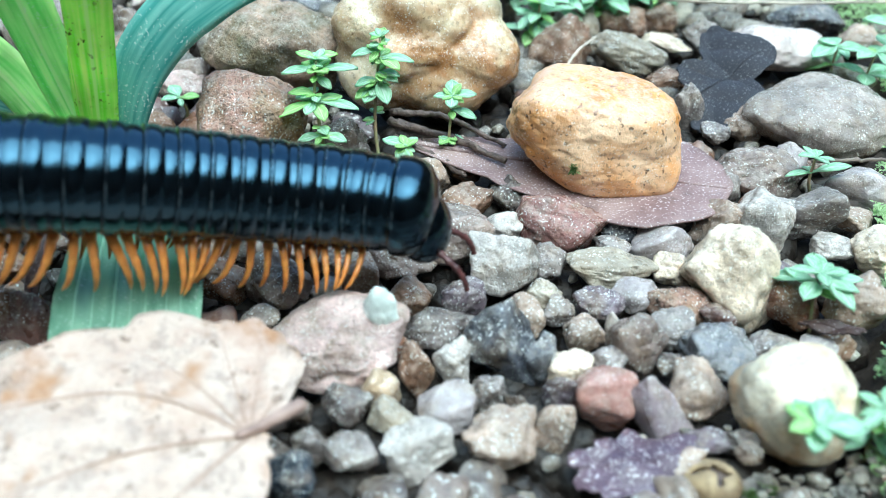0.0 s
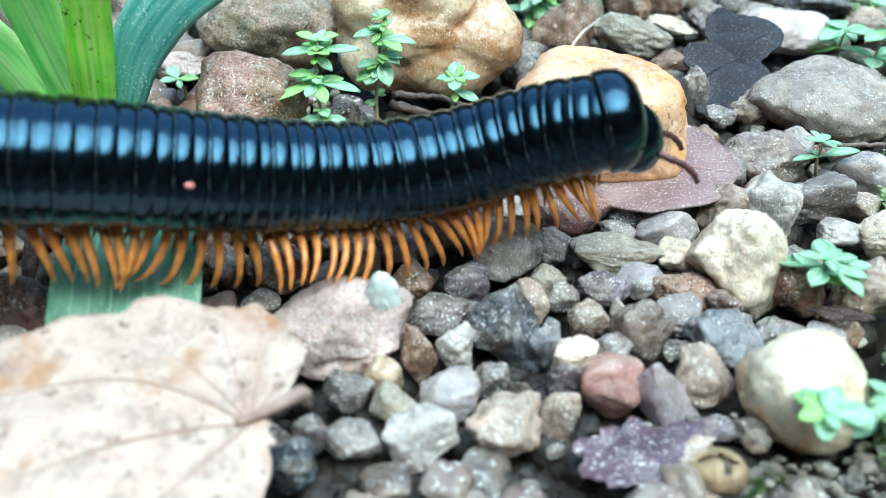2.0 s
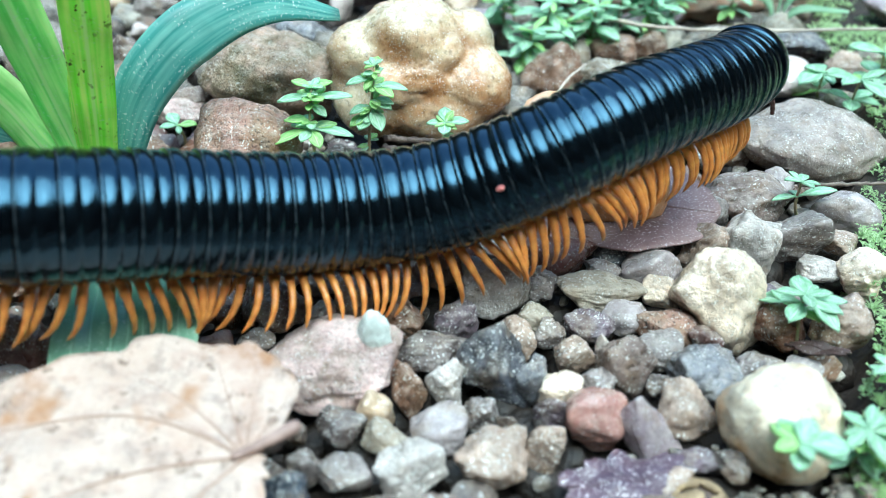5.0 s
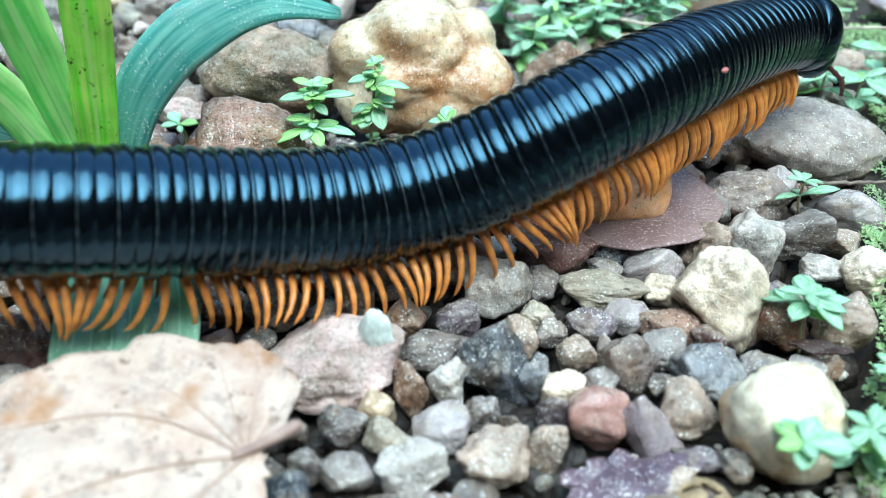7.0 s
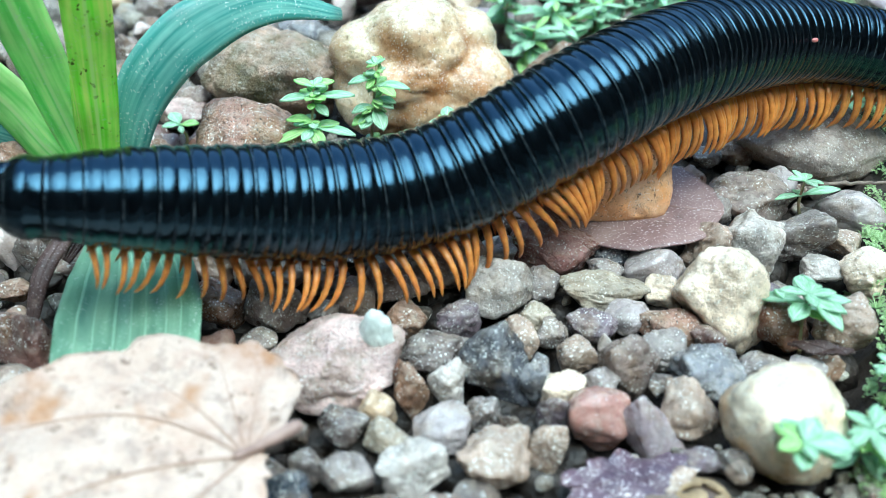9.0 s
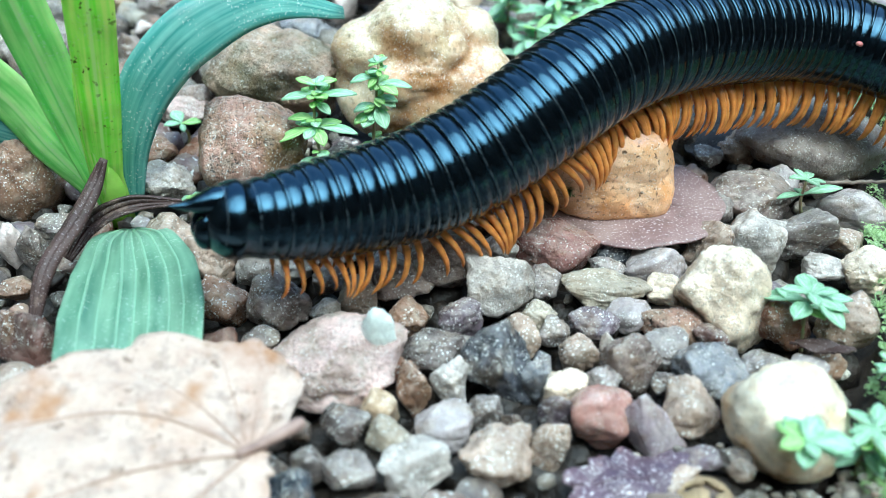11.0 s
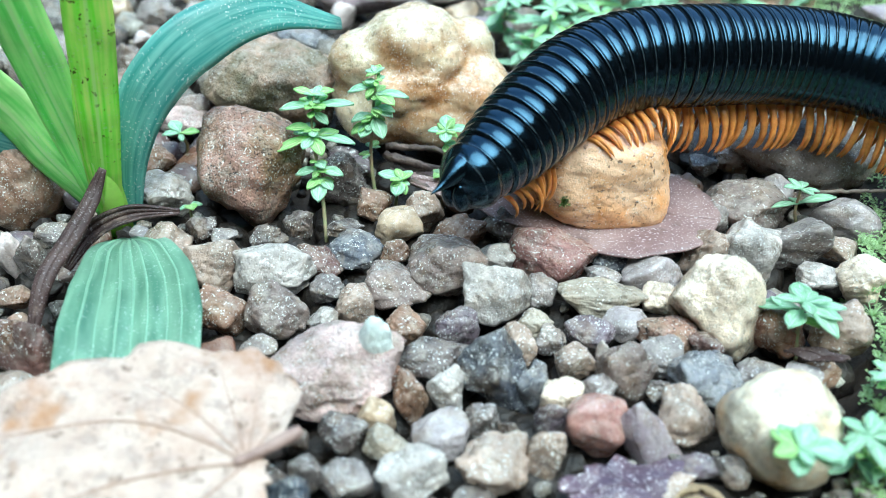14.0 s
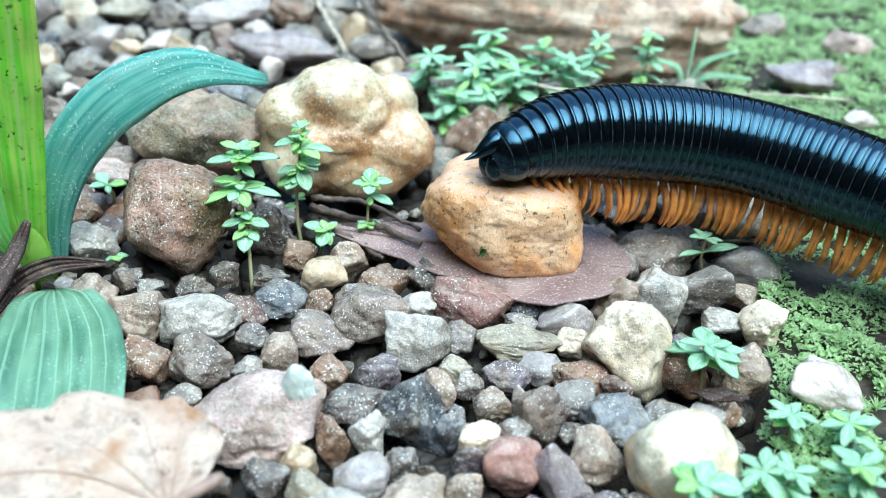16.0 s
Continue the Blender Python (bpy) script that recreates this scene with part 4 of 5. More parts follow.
def build_orange_stone():
    rng = np.random.default_rng(77)
    d, f = BALL[6]
    n = np.array([(0, 0.1, 1), (0.1, -0.2, 0.98), (-0.1, -1, 0.25), (0.5, -0.85, 0.1), (-0.6, -0.7, -0.35), (0.95, -0.2, 0.2), (-0.9, 0.1, 0.35), (-0.7, -0.1, -0.7), (0.2, 1, 0.1), (0.7, 0.6, 0.3), (0, 0, -1)], float)
    n /= np.linalg.norm(n, axis=1)[:, None]
    cut = ((np.maximum(d @ n.T, 0) / np.array((0.93, 1.0, 0.98, 0.95, 0.98, 0.97, 1.0, 0.9, 1.0, 1.0, 0.85))) ** 11).sum(1)
    r = ((np.abs(d) ** 3).sum(1) ** (11 / 3) * 0.5 + cut) ** (-1 / 11)
    foot = np.exp(-((d - np.array((0.72, -0.45, -0.53))) ** 2).sum(1) / 0.12)
    skin = rough_skin(d, 4, 2.4, 6)
    r = r * (1 + 0.06 * foot + 0.05 * lumps(d, rng, 3) + 0.045 * skin + 0.012 * rough_skin(d, 21, 7.0, 4) - 0.05 * np.maximum(0, rough_skin(d, 9, 4.5, 3) - 0.25))
    v = d * r[:, None]
    v[:, 2] *= 1 - 0.06 * v[:, 0]
    lo, hi = v.min(0), v.max(0)
    v = (v - (lo + hi) / 2) / ((hi - lo) / 2)
    ob = mesh_object("orange_stone", v * np.array((10.4, 7.4, 5.9)) * MM, f, M_ORANGE)
    ob.matrix_world = pose(0.0175, 0.0955, 0.0072, 0, 5, -8)
    PLACED.append((17.3, 96.3, 9.5, 8))
    tagged(ob, "orange tan sandstone lying on a dead leaf", "rock", "large stones")


def build_quartz_rock():
    """Cream quartz rock of several fused knobs."""
    rng = np.random.default_rng(41)
    d, f = BALL[6]
    knobs = [((0.0, 0.05, -0.05), 0.66), ((-0.02, -0.34, 0.02), 0.44), ((-0.10, -0.1, 0.42), 0.54), ((-0.58, -0.15, 0.12), 0.44), ((-0.45, -0.3, -0.42), 0.46), ((0.08, -0.36, -0.42), 0.47), ((0.58, -0.25, -0.12), 0.47), ((0.27, -0.34, 0.32), 0.25), ((0.38, 0.1, 0.25), 0.45), ((-0.3, -0.5, -0.05), 0.30), ((0.42, -0.45, -0.45), 0.33), ((-0.72, -0.2, -0.3), 0.30)]
    r = np.zeros(len(d))
    for c, s in knobs:
        b = d @ np.array(c)
        disc = b * b - (np.dot(c, c) - s * s)
        r += np.where(disc > 0, b + np.sqrt(np.maximum(disc, 0)), 0) ** 16
    r = np.maximum(r, 1e-6) ** (1 / 16)
    r = np.maximum(r, 0.4) * (1 + 0.06 * lumps(d, rng, 3.5) + 0.05 * rough_skin(d, 2, 2.2, 5) - 0.06 * np.maximum(0, rough_skin(d, 12, 5.5, 3) - 0.3))
    v = d * r[:, None]
    lo, hi = v.min(0), v.max(0)
    v = (v - (lo + hi) / 2) / ((hi - lo) / 2)
    ob = mesh_object("quartz_rock", v * np.array((12.9, 9.5, 9.6)) * MM, f, M_QUARTZ)
    ob.matrix_world = pose(-0.0024, 0.1200, 0.0080, 0, 3, 0)
    PLACED.append((-2.4, 120, 11, 8))
    tagged(ob, "knobbly cream and amber quartz rock in gravel", "rock", "large stones")


build_orange_stone()
build_quartz_rock()
stone("rock", (-51.3, 97.9, 1.4), (3.9, 3.3, 5.6), 0, "brown")
stone("pebble", (-49.0, 86.0, 0.0), (1.3, 1.1, 2.9), 0, "white")
stone("pebble", (-46.6, 85.7, 0.0), (1.5, 1.2, 3.0), 0, "grey")
stone("pebble", (-45.3, 90.2, 0.0), (2.2, 1.8, 1.6), 0, "grey")
stone("pebble", (-34.5, 98.8, 0.2), (3.2, 2.7, 2.6), 0, "pale")
stone("rock", (-24.1, 99.8, 3.1), (6.3, 5.4, 7.1), 0, "pinkbrown")
stone("pebble", (-32.1, 85.9, 0.5), (3.5, 3.0, 3.0), 0, "tan")
stone("pebble", (-25.3, 84.1, 0.3), (3.0, 2.6, 3.1), 0, "tan")
stone("pebble", (-18.4, 83.2, 0.8), (4.2, 3.5, 2.9), 0, "pale")
stone("pebble", (-37.9, 107.5, 0.0), (2.3, 1.9, 2.4), 0, "brown")
stone("pebble", (-25.4, 90.3, 0.0), (1.5, 1.3, 0.8), 0, "grey")
stone("pebble", (-20.1, 90.3, 0.0), (2.0, 1.5, 1.0), 0, "dark")
stone("pebble", (-17.0, 92.8, 0.0), (1.7, 1.5, 1.8), 0, "dark")
stone("pebble", (-28.4, 91.6, 0.0), (1.7, 1.4, 1.8), 0, "dark")
stone("rock", (-23.4, 123.6, 4.2), (9.1, 7.7, 6.3), 0, "olive")
stone("pebble", (-23.3, 150.7, 0.9), (4.9, 3.7, 2.4), 10, "bluegrey")
stone("pebble", (-12.3, 101.5, 0.4), (2.8, 2.4, 3.9), 0, "dark")
stone("pebble", (-8.1, 97.3, 0.0), (2.1, 1.8, 2.0), 0, "brown")
stone("pebble", (-4.9, 92.8, 0.0), (2.6, 2.2, 2.0), 0, "cream")
stone("pebble", (-1.9, 95.6, 0.0), (2.3, 1.9, 2.9), 0, "tan")
stone("pebble", (-9.8, 87.3, 0.0), (3.0, 2.6, 1.7), 5, "navy")
stone("pebble", (-11.2, 92.2, 0.0), (2.0, 1.5, 1.0), 0, "dark")
stone("pebble", (2.4, 90.9, 0.0), (2.9, 2.4, 1.8), 0, "brown")
stone("pebble", (7.4, 92.1, 0.0), (2.0, 1.7, 2.2), 0, "dark")
stone("pebble", (0.7, 82.8, 0.8), (3.9, 3.4, 3.3), 0, "greybrown")
stone("pebble", (-5.0, 86.8, 0.0), (1.6, 1.4, 1.4), 0, "brown")
stone("pebble", (13.0, 85.7, 1.0), (4.7, 4.0, 2.7), -6, "rose")
stone("pebble", (-13.4, 85.1, 0.0), (2.3, 1.9, 1.7), 0, "maroon")
stone("pebble", (-4.8, 79.9, 0.1), (3.2, 2.8, 2.1), 22, "greybrown")
stone("pebble", (6.3, 77.6, 0.6), (3.5, 3.0, 3.5), 0, "pale")
stone("pebble", (6.7, 85.6, 0.0), (2.1, 1.8, 1.8), 0, "pale")
stone("pebble", (10.9, 79.1, 0.0), (1.9, 1.6, 1.9), 0, "grey")
stone("pebble", (17.8, 78.0, 0.2), (4.6, 2.3, 1.5), 8, "olivegrey")
stone("pebble", (19.6, 85.3, 0.0), (1.9, 1.6, 1.1), 0, "navy")
stone("pebble", (23.9, 83.7, 0.1), (3.2, 2.7, 2.2), 0, "palegrey")
stone("pebble", (18.5, 82.0, 0.0), (1.9, 1.6, 1.0), 0, "grey")
stone("pebble", (31.0, 86.2, 0.3), (3.3, 2.8, 2.8), 0, "tan")
stone("pebble", (35.5, 85.2, 0.6), (3.2, 2.7, 3.9), 0, "pale")
stone("pebble", (40.7, 87.9, 0.8), (3.7, 3.1, 3.6), 0, "grey")
stone("pebble", (38.4, 97.2, 0.5), (5.0, 3.9, 2.5), 4, "greybrown")
stone("pebble", (43.1, 99.5, 0.0), (1.8, 1.5, 2.4), 0, "palegrey")
stone("pebble", (49.3, 94.6, 0.2), (3.6, 2.9, 2.2), 0, "palegrey")
stone("pebble", (33.6, 93.9, 0.0), (1.9, 1.6, 1.8), 0, "grey")
stone("pebble", (39.9, 109.6, 0.0), (2.6, 2.2, 2.1), -15, "tan")
stone("rock", (49.4, 109.3, 1.2), (9.1, 6.6, 4.3), 5, "slate")
stone("pebble", (46.2, 87.2, 0.0), (2.5, 2.1, 1.5), 15, "tan")
stone("pebble", (46.6, 80.9, -0.0), (2.7, 2.3, 2.4), 0, "creamspeck")
stone("pebble", (42.4, 82.2, 0.0), (2.2, 1.9, 1.4), 0, "pale")
stone("pebble", (29.1, 74.2, 1.5), (4.2, 3.5, 5.4), -15, "creamspeck")
stone("pebble", (24.1, 78.4, 0.0), (2.1, 1.8, 1.8), 0, "creamspeck")
stone("pebble", (35.5, 72.5, 0.0), (2.6, 2.2, 2.2), 0, "rust")
stone("pebble", (40.8, 71.0, 0.4), (2.9, 2.4, 3.6), 0, "tan")
stone("pebble", (23.7, 72.5, 0.0), (3.4, 2.3, 1.5), 15, "pinkbrown")
stone("pebble", (26.6, 70.1, 0.0), (1.7, 1.5, 1.3), 20, "maroon")
stone("pebble", (25.9, 65.1, 0.2), (3.4, 2.9, 2.3), 8, "bluegrey")
stone("pebble", (21.4, 68.4, 0.0), (2.2, 1.9, 2.2), 15, "grey")
stone("pebble", (18.0, 66.6, 0.2), (2.8, 2.3, 3.2), 0, "greybrown")
stone("pebble", (15.5, 72.4, 0.0), (2.3, 2.0, 1.6), -8, "mauvedark")
stone("pebble", (19.2, 73.9, 0.0), (2.1, 1.8, 1.3), 0, "palegrey")
stone("pebble", (13.5, 68.0, 0.0), (1.8, 1.5, 1.7), 0, "tan")
stone("pebble", (16.5, 69.3, 0.0), (0.8, 0.7, 1.5), 0, "pale")
stone("pebble", (11.1, 71.3, 0.0), (1.6, 1.3, 1.3), -10, "grey")
stone("pebble", (9.8, 73.5, 0.0), (1.8, 1.5, 1.7), 0, "olivegrey")
stone("pebble", (5.6, 65.8, 0.7), (3.5, 3.0, 3.6), 0, "navygrey")
stone("pebble", (7.9, 70.4, 0.0), (1.8, 1.5, 2.3), -15, "tan")
stone("pebble", (8.8, 64.0, -0.0), (1.5, 1.3, 2.5), 0, "bluegrey")
stone("pebble", (-0.7, 68.5, 0.0), (3.4, 2.4, 1.6), -4, "dark")
stone("pebble", (1.9, 73.6, 0.0), (2.1, 1.7, 2.1), 0, "mauvedark")
stone("pebble", (-3.9, 73.4, 0.0), (2.2, 1.9, 1.8), 0, "brown")
stone("pebble", (-5.8, 65.4, 5.0), (1.5, 1.2, 2.9), 4, "ice")
stone("rock", (-9.9, 65.1, 1.8), (6.2, 4.8, 3.1), -8, "pink")
stone("pebble", (-4.8, 65.6, 0.0), (1.4, 1.2, 1.3), 0, "rust")
stone("pebble", (-2.6, 63.1, 0.0), (1.5, 1.2, 2.7), 0, "brown")
stone("pebble", (0.7, 63.5, 0.0), (1.7, 1.4, 2.2), 0, "pale")
stone("pebble", (4.0, 59.7, 0.0), (1.5, 1.3, 2.2), 0, "grey")
stone("pebble", (0.2, 58.1, 0.0), (2.3, 2.0, 1.7), 5, "palegrey")
stone("pebble", (-5.8, 60.3, 0.0), (1.7, 1.4, 2.2), 0, "cream")
stone("pebble", (-4.4, 57.3, 0.0), (2.0, 1.7, 1.4), 0, "olivegrey")
stone("pebble", (4.6, 54.4, 0.0), (2.9, 2.5, 2.0), 5, "tan")
stone("pebble", (-2.2, 53.5, 0.0), (2.8, 2.4, 2.4), 0, "pale")
stone("pebble", (11.6, 63.1, -0.0), (2.0, 1.7, 1.9), -15, "creamspeck")
stone("pebble", (10.2, 59.9, 0.0), (1.4, 1.2, 2.1), 0, "mauvedark")
stone("pebble", (14.3, 59.3, 0.0), (2.6, 2.2, 3.0), 0, "red")
stone("pebble", (15.2, 64.0, 0.0), (1.7, 1.5, 1.5), 0, "grey")
stone("pebble", (9.4, 55.9, 0.0), (1.6, 1.4, 2.2), 0, "tan")
stone("pebble", (18.8, 58.0, 0.1), (2.3, 2.0, 3.5), -18, "mauve")
stone("pebble", (22.9, 59.7, 0.0), (2.9, 2.5, 2.3), 15, "tan")
stone("rock", (30.2, 56.7, 2.0), (5.0, 4.4, 4.7), 16, "creamrock")
stone("pebble", (6.2, 58.5, 0.0), (1.0, 0.9, 1.4), 0, "dark")
stone("pebble", (20.8, 63.8, 0.0), (1.2, 1.0, 1.1), 0, "dark")
stone("pebble", (31.1, 66.7, 0.0), (2.1, 1.8, 1.1), 0, "grey")
stone("pebble", (20.2, 52.1, 0.0), (1.4, 1.2, 0.8), 0, "tan")
stone("pebble", (-8.5, 57.5, -0.0), (2.1, 1.8, 2.1), 0, "dark")
stone("pebble", (-11.2, 53.5, 0.0), (1.5, 1.2, 1.7), 0, "grey")
stone("pebble", (-7.9, 52.8, -0.0), (2.2, 1.8, 1.6), 0, "grey")
stone("pebble", (-14.0, 52.9, 0.0), (1.4, 1.2, 1.5), 0, "grey")
stone("pebble", (-12.7, 57.5, 0.0), (1.0, 0.9, 1.4), 0, "dark")
stone("pebble", (-17.1, 75.4, 0.3), (3.2, 2.7, 2.9), 0, "greybrown")
stone("pebble", (-22.9, 75.8, -0.0), (2.5, 2.2, 2.9), 0, "brown")
stone("pebble", (-12.1, 79.7, 0.0), (1.7, 1.4, 1.8), 0, "grey")
stone("pebble", (-9.0, 76.7, 0.0), (2.0, 1.7, 2.3), 0, "tan")
stone("pebble", (-12.3, 74.5, -0.0), (1.6, 1.4, 1.3), 0, "pale")
stone("pebble", (-40.8, 69.3, 0.4), (2.7, 2.3, 4.0), 0, "maroon")
stone("pebble", (-45.3, 78.3, 0.0), (1.7, 1.4, 1.3), 0, "brown")
stone("pebble", (-26.3, 76.3, -0.0), (1.5, 1.3, 2.4), 0, "dark")
stone("pebble", (-18.1, 70.3, 0.0), (1.7, 1.5, 0.9), 0, "slate")
stone("pebble", (25.3, 54.1, 0.0), (1.5, 1.2, 1.2), 0, "dark")
stone("pebble", (22.4, 54.4, 0.0), (1.7, 1.2, 0.8), 0, "mauvedark")
stone("pebble", (25.2, 52.8, 0.0), (1.1, 0.9, 1.0), 0, "tan")
stone("pebble", (-60.0, 165.7, 0.1), (2.6, 2.2, 3.2), 0, "cream")
stone("pebble", (-51.3, 163.5, 0.5), (3.6, 3.0, 2.8), 0, "grey")
stone("pebble", (-44.7, 163.6, 0.2), (3.4, 2.9, 2.1), 0, "white")
stone("pebble", (-51.7, 178.5, 0.2), (3.1, 2.6, 2.7), 0, "palegrey")
stone("pebble", (-46.9, 175.0, 0.0), (2.8, 2.4, 1.7), 0, "cream")
stone("pebble", (-41.8, 176.6, 0.1), (2.9, 2.5, 2.5), 0, "white")
stone("pebble", (-36.6, 175.3, 0.0), (2.5, 2.1, 2.7), 0, "cream")
stone("pebble", (-32.8, 172.2, 0.0), (1.9, 1.6, 1.7), 0, "white")
stone("pebble", (-28.0, 176.6, 0.2), (2.5, 2.2, 3.8), 0, "pink")
stone("pebble", (-23.0, 187.5, 0.0), (2.7, 2.1, 1.4), 0, "white")
stone("pebble", (-15.4, 167.6, 2.6), (9.3, 4.8, 3.1), 0, "mauve")
stone("pebble", (-2.5, 183.4, 0.6), (3.2, 2.7, 4.0), 0, "cream")
stone("pebble", (-18.0, 162.4, 0.0), (2.4, 2.0, 2.8), 0, "white")
stone("pebble", (-60.6, 194.8, 0.8), (3.9, 3.3, 3.3), 0, "creamspeck")
stone("pebble", (-62.9, 176.1, 0.2), (3.3, 2.8, 2.3), 0, "navy")
stone("pebble", (-58.4, 177.6, 0.1), (3.4, 2.9, 1.9), 0, "dark")
stone("pebble", (-52.6, 195.9, 1.1), (5.8, 3.5, 2.3), 0, "olivegrey")
stone("pebble", (-29.3, 192.5, 2.0), (7.8, 4.2, 2.8), 0, "palegrey")
stone("pebble", (-41.2, 192.3, 0.9), (4.2, 3.6, 3.2), 0, "grey")
stone("pebble", (-15.8, 194.6, 1.1), (4.9, 4.2, 2.9), 0, "brown")
stone("pebble", (-7.0, 203.1, 0.6), (4.5, 3.2, 2.1), 0, "grey")
stone("pebble", (3.7, 197.6, 1.1), (4.4, 3.7, 3.8), 0, "grey")
stone("pebble", (1.5, 174.9, 0.6), (4.5, 3.2, 2.1), 0, "slate")
stone("pebble", (4.3, 166.1, 0.0), (3.0, 2.4, 1.6), 0, "cream")
stone("pebble", (7.9, 155.1, 0.7), (4.6, 3.3, 2.1), 0, "mauve")
stone("pebble", (-45.5, 138.6, 0.3), (2.8, 2.3, 3.6), 0, "white")
stone("pebble", (-51.6, 143.8, 0.0), (2.8, 2.4, 2.3), 0, "greybrown")
stone("pebble", (-51.3, 151.3, 0.0), (1.7, 1.5, 1.5), 0, "white")
stone("pebble", (-36.2, 123.3, 0.7), (4.0, 3.4, 2.7), 0, "greybrown")
stone("pebble", (-48.8, 132.6, 0.0), (2.2, 1.9, 2.1), 0, "brown")
stone("pebble", (-69.2, 196.0, 0.5), (3.6, 3.1, 3.0), 0, "grey")
stone("pebble", (-69.9, 181.5, 0.4), (3.4, 2.9, 2.8), 0, "tan")
stone("pebble", (17.6, 132.0, 1.3), (4.3, 3.7, 4.4), 0, "brown")
stone("pebble", (25.8, 152.6, 0.5), (4.1, 3.3, 2.1), 0, "tan")
stone("pebble", (37.9, 156.6, 0.4), (4.7, 2.5, 1.7), 0, "mauve")
stone("pebble", (27.4, 129.7, 1.1), (5.6, 3.6, 2.3), 18, "olivegrey")
stone("pebble", (34.5, 135.2, 0.0), (3.5, 2.0, 1.3), 10, "creamspeck")
stone("pebble", (28.9, 141.9, 0.4), (3.6, 3.1, 2.5), 0, "brown")
stone("pebble", (35.1, 145.2, 0.0), (2.8, 2.4, 2.6), 0, "brown")
stone("pebble", (49.6, 129.7, 2.1), (7.8, 4.4, 2.9), 0, "whiterock")
stone("pebble", (58.7, 144.1, 0.6), (5.1, 2.8, 1.8), 0, "navy")
stone("pebble", (64.9, 136.9, 0.5), (4.0, 3.4, 2.2), 0, "tan")
stone("pebble", (33.0, 112.9, 0.1), (2.1, 1.8, 4.0), 0, "grey")
stone("pebble", (35.3, 107.2, 0.0), (1.8, 1.6, 1.4), 0, "grey")
stone("pebble", (32.2, 123.3, 0.0), (2.9, 2.1, 1.4), 0, "brown")
stone("pebble", (40.8, 139.6, 0.0), (2.7, 2.3, 2.2), 0, "grey")
stone("pebble", (49.2, 69.6, 0.7), (4.5, 3.4, 2.2), 38, "whiterock")
stone("rock", (38.6, 175.9, 6.0), (32.9, 11.5, 11.0), 3, "slab")
stone("pebble", (-39.0, 143.4, 0.4), (2.7, 2.3, 4.2), 0, "tan")
stone("pebble", (-36.6, 120.4, 0.3), (3.6, 3.1, 2.0), 0, "pink")
stone("pebble", (-50.1, 140.4, 0.2), (2.7, 2.3, 3.5), 0, "greybrown")
stone("pebble", (-64.2, 144.7, 0.3), (3.2, 2.7, 2.8), 0, "slate")
stone("pebble", (-12.5, 50.0, 0.4), (1.9, 1.5, 2.3), 0, "inkblue")
stone("pebble", (82.6, 158.0, 1.6), (5.8, 4.2, 3.0), 8, "mauve")
stone("pebble", (101.0, 178.0, 1.0), (4.6, 3.6, 2.8), 0, "pink")
stone("pebble", (85.5, 140.0, 0.6), (3.0, 2.4, 1.7), 0, "whiterock")
stone("pebble", (87.0, 190.0, 1.0), (4.4, 3.4, 2.4), 0, "greybrown")

build_ground()
build_enclosure()
build_dry_leaf()
build_broad_leaf()
build_grass_tuft()
build_dead_leaves()
build_litter()
build_seedlings()
build_moss()
build_fragment()
moss_sprig("moss_tuft", (14.4, 88.7, 5.9), (-0.3, -0.9, 0.3), 0.9, 60, "small dark green moss tuft on the orange stone", 61)
for n, (x, y) in enumerate(((18.6, 49.4), (19.6, 50.1), (24.8, 49.6), (26.4, 50.4), (23.8, 48.6))):
    moss_sprig("moss_tuft", (x, y, -1.6), (0.1, -0.2, 1.0), 1.2, 46, "tiny green moss tuft on damp soil", 70 + n)
build_gravel()


# ---- the millipede ----
def shell_material():
    """Black waxed shell: fine hoops round each ring, rear rim glints painted pale, sky blue put into the specular tint.
    """
    k = Nodes("black_shell")
    n = k.noise(700, 3, 0.6)
    sep = k.node("ShaderNodeSeparateXYZ", Vector=k.coord)
    hoops = k.noise(1.0, 3, 0.6, k.node("ShaderNodeCombineXYZ", X=k.math("MULTIPLY", sep.outputs["X"], 9000.0), Y=k.math("MULTIPLY", sep.outputs["Y"], 500.0), Z=k.math("MULTIPLY", sep.outputs["Z"], 500.0)).outputs[0])
    col = k.mix(k.ramp(n, (0.4, 0.0), (0.7, 1.0)), (0.0010, 0.0011, 0.0014, 1), (0.003, 0.004, 0.005, 1))
    rim = k.math("ABSOLUTE", k.math("ADD", sep.outputs["X"], 0.00108))
    # Rim glint painted as a thin pale band, broken by noise.
    rim_glint = k.math("MULTIPLY", k.ramp(k.math("MULTIPLY", rim, 1000.0), (0.04, 1.0), (0.10, 0.0)), k.ramp(k.noise(900, 3, 0.7), (0.42, 0.1), (0.62, 1.0)))
    col = k.mix(rim_glint, col, (0.035, 0.042, 0.046, 1))
    return k.done(col, k.ramp(k.noise(1200, 3, 0.6), (0.3, 0.10), (0.7, 0.20)), hoops, 0.32, 0.00006, IOR=1.66, Specular_Tint=(0.34, 0.68, 1.0, 1))


M_SHELL = shell_material()
M_LEG = plain_material("orange_leg", "d49048", "b26e32", 900, 0.32, 0.2, 0.0002, Subsurface_Weight=0.25, Subsurface_Radius=(0.001, 0.0005, 0.0002), Subsurface_Scale=0.5)
M_ANTENNA = plain_material("feeler_brown", "5e3431", "3a2222", 900, 0.4)
M_MITE = plain_material("mite_pink", "c07670", "a05450", 900, 0.4)
BODY, GIRTH, RINGS = 138.0, 5.85, 56
PITCH = BODY / RINGS
TRACKS = []


def track(t, points):
    """The body's way over the ground at a time: y over x, millimetres."""
    TRACKS.append((t, points))


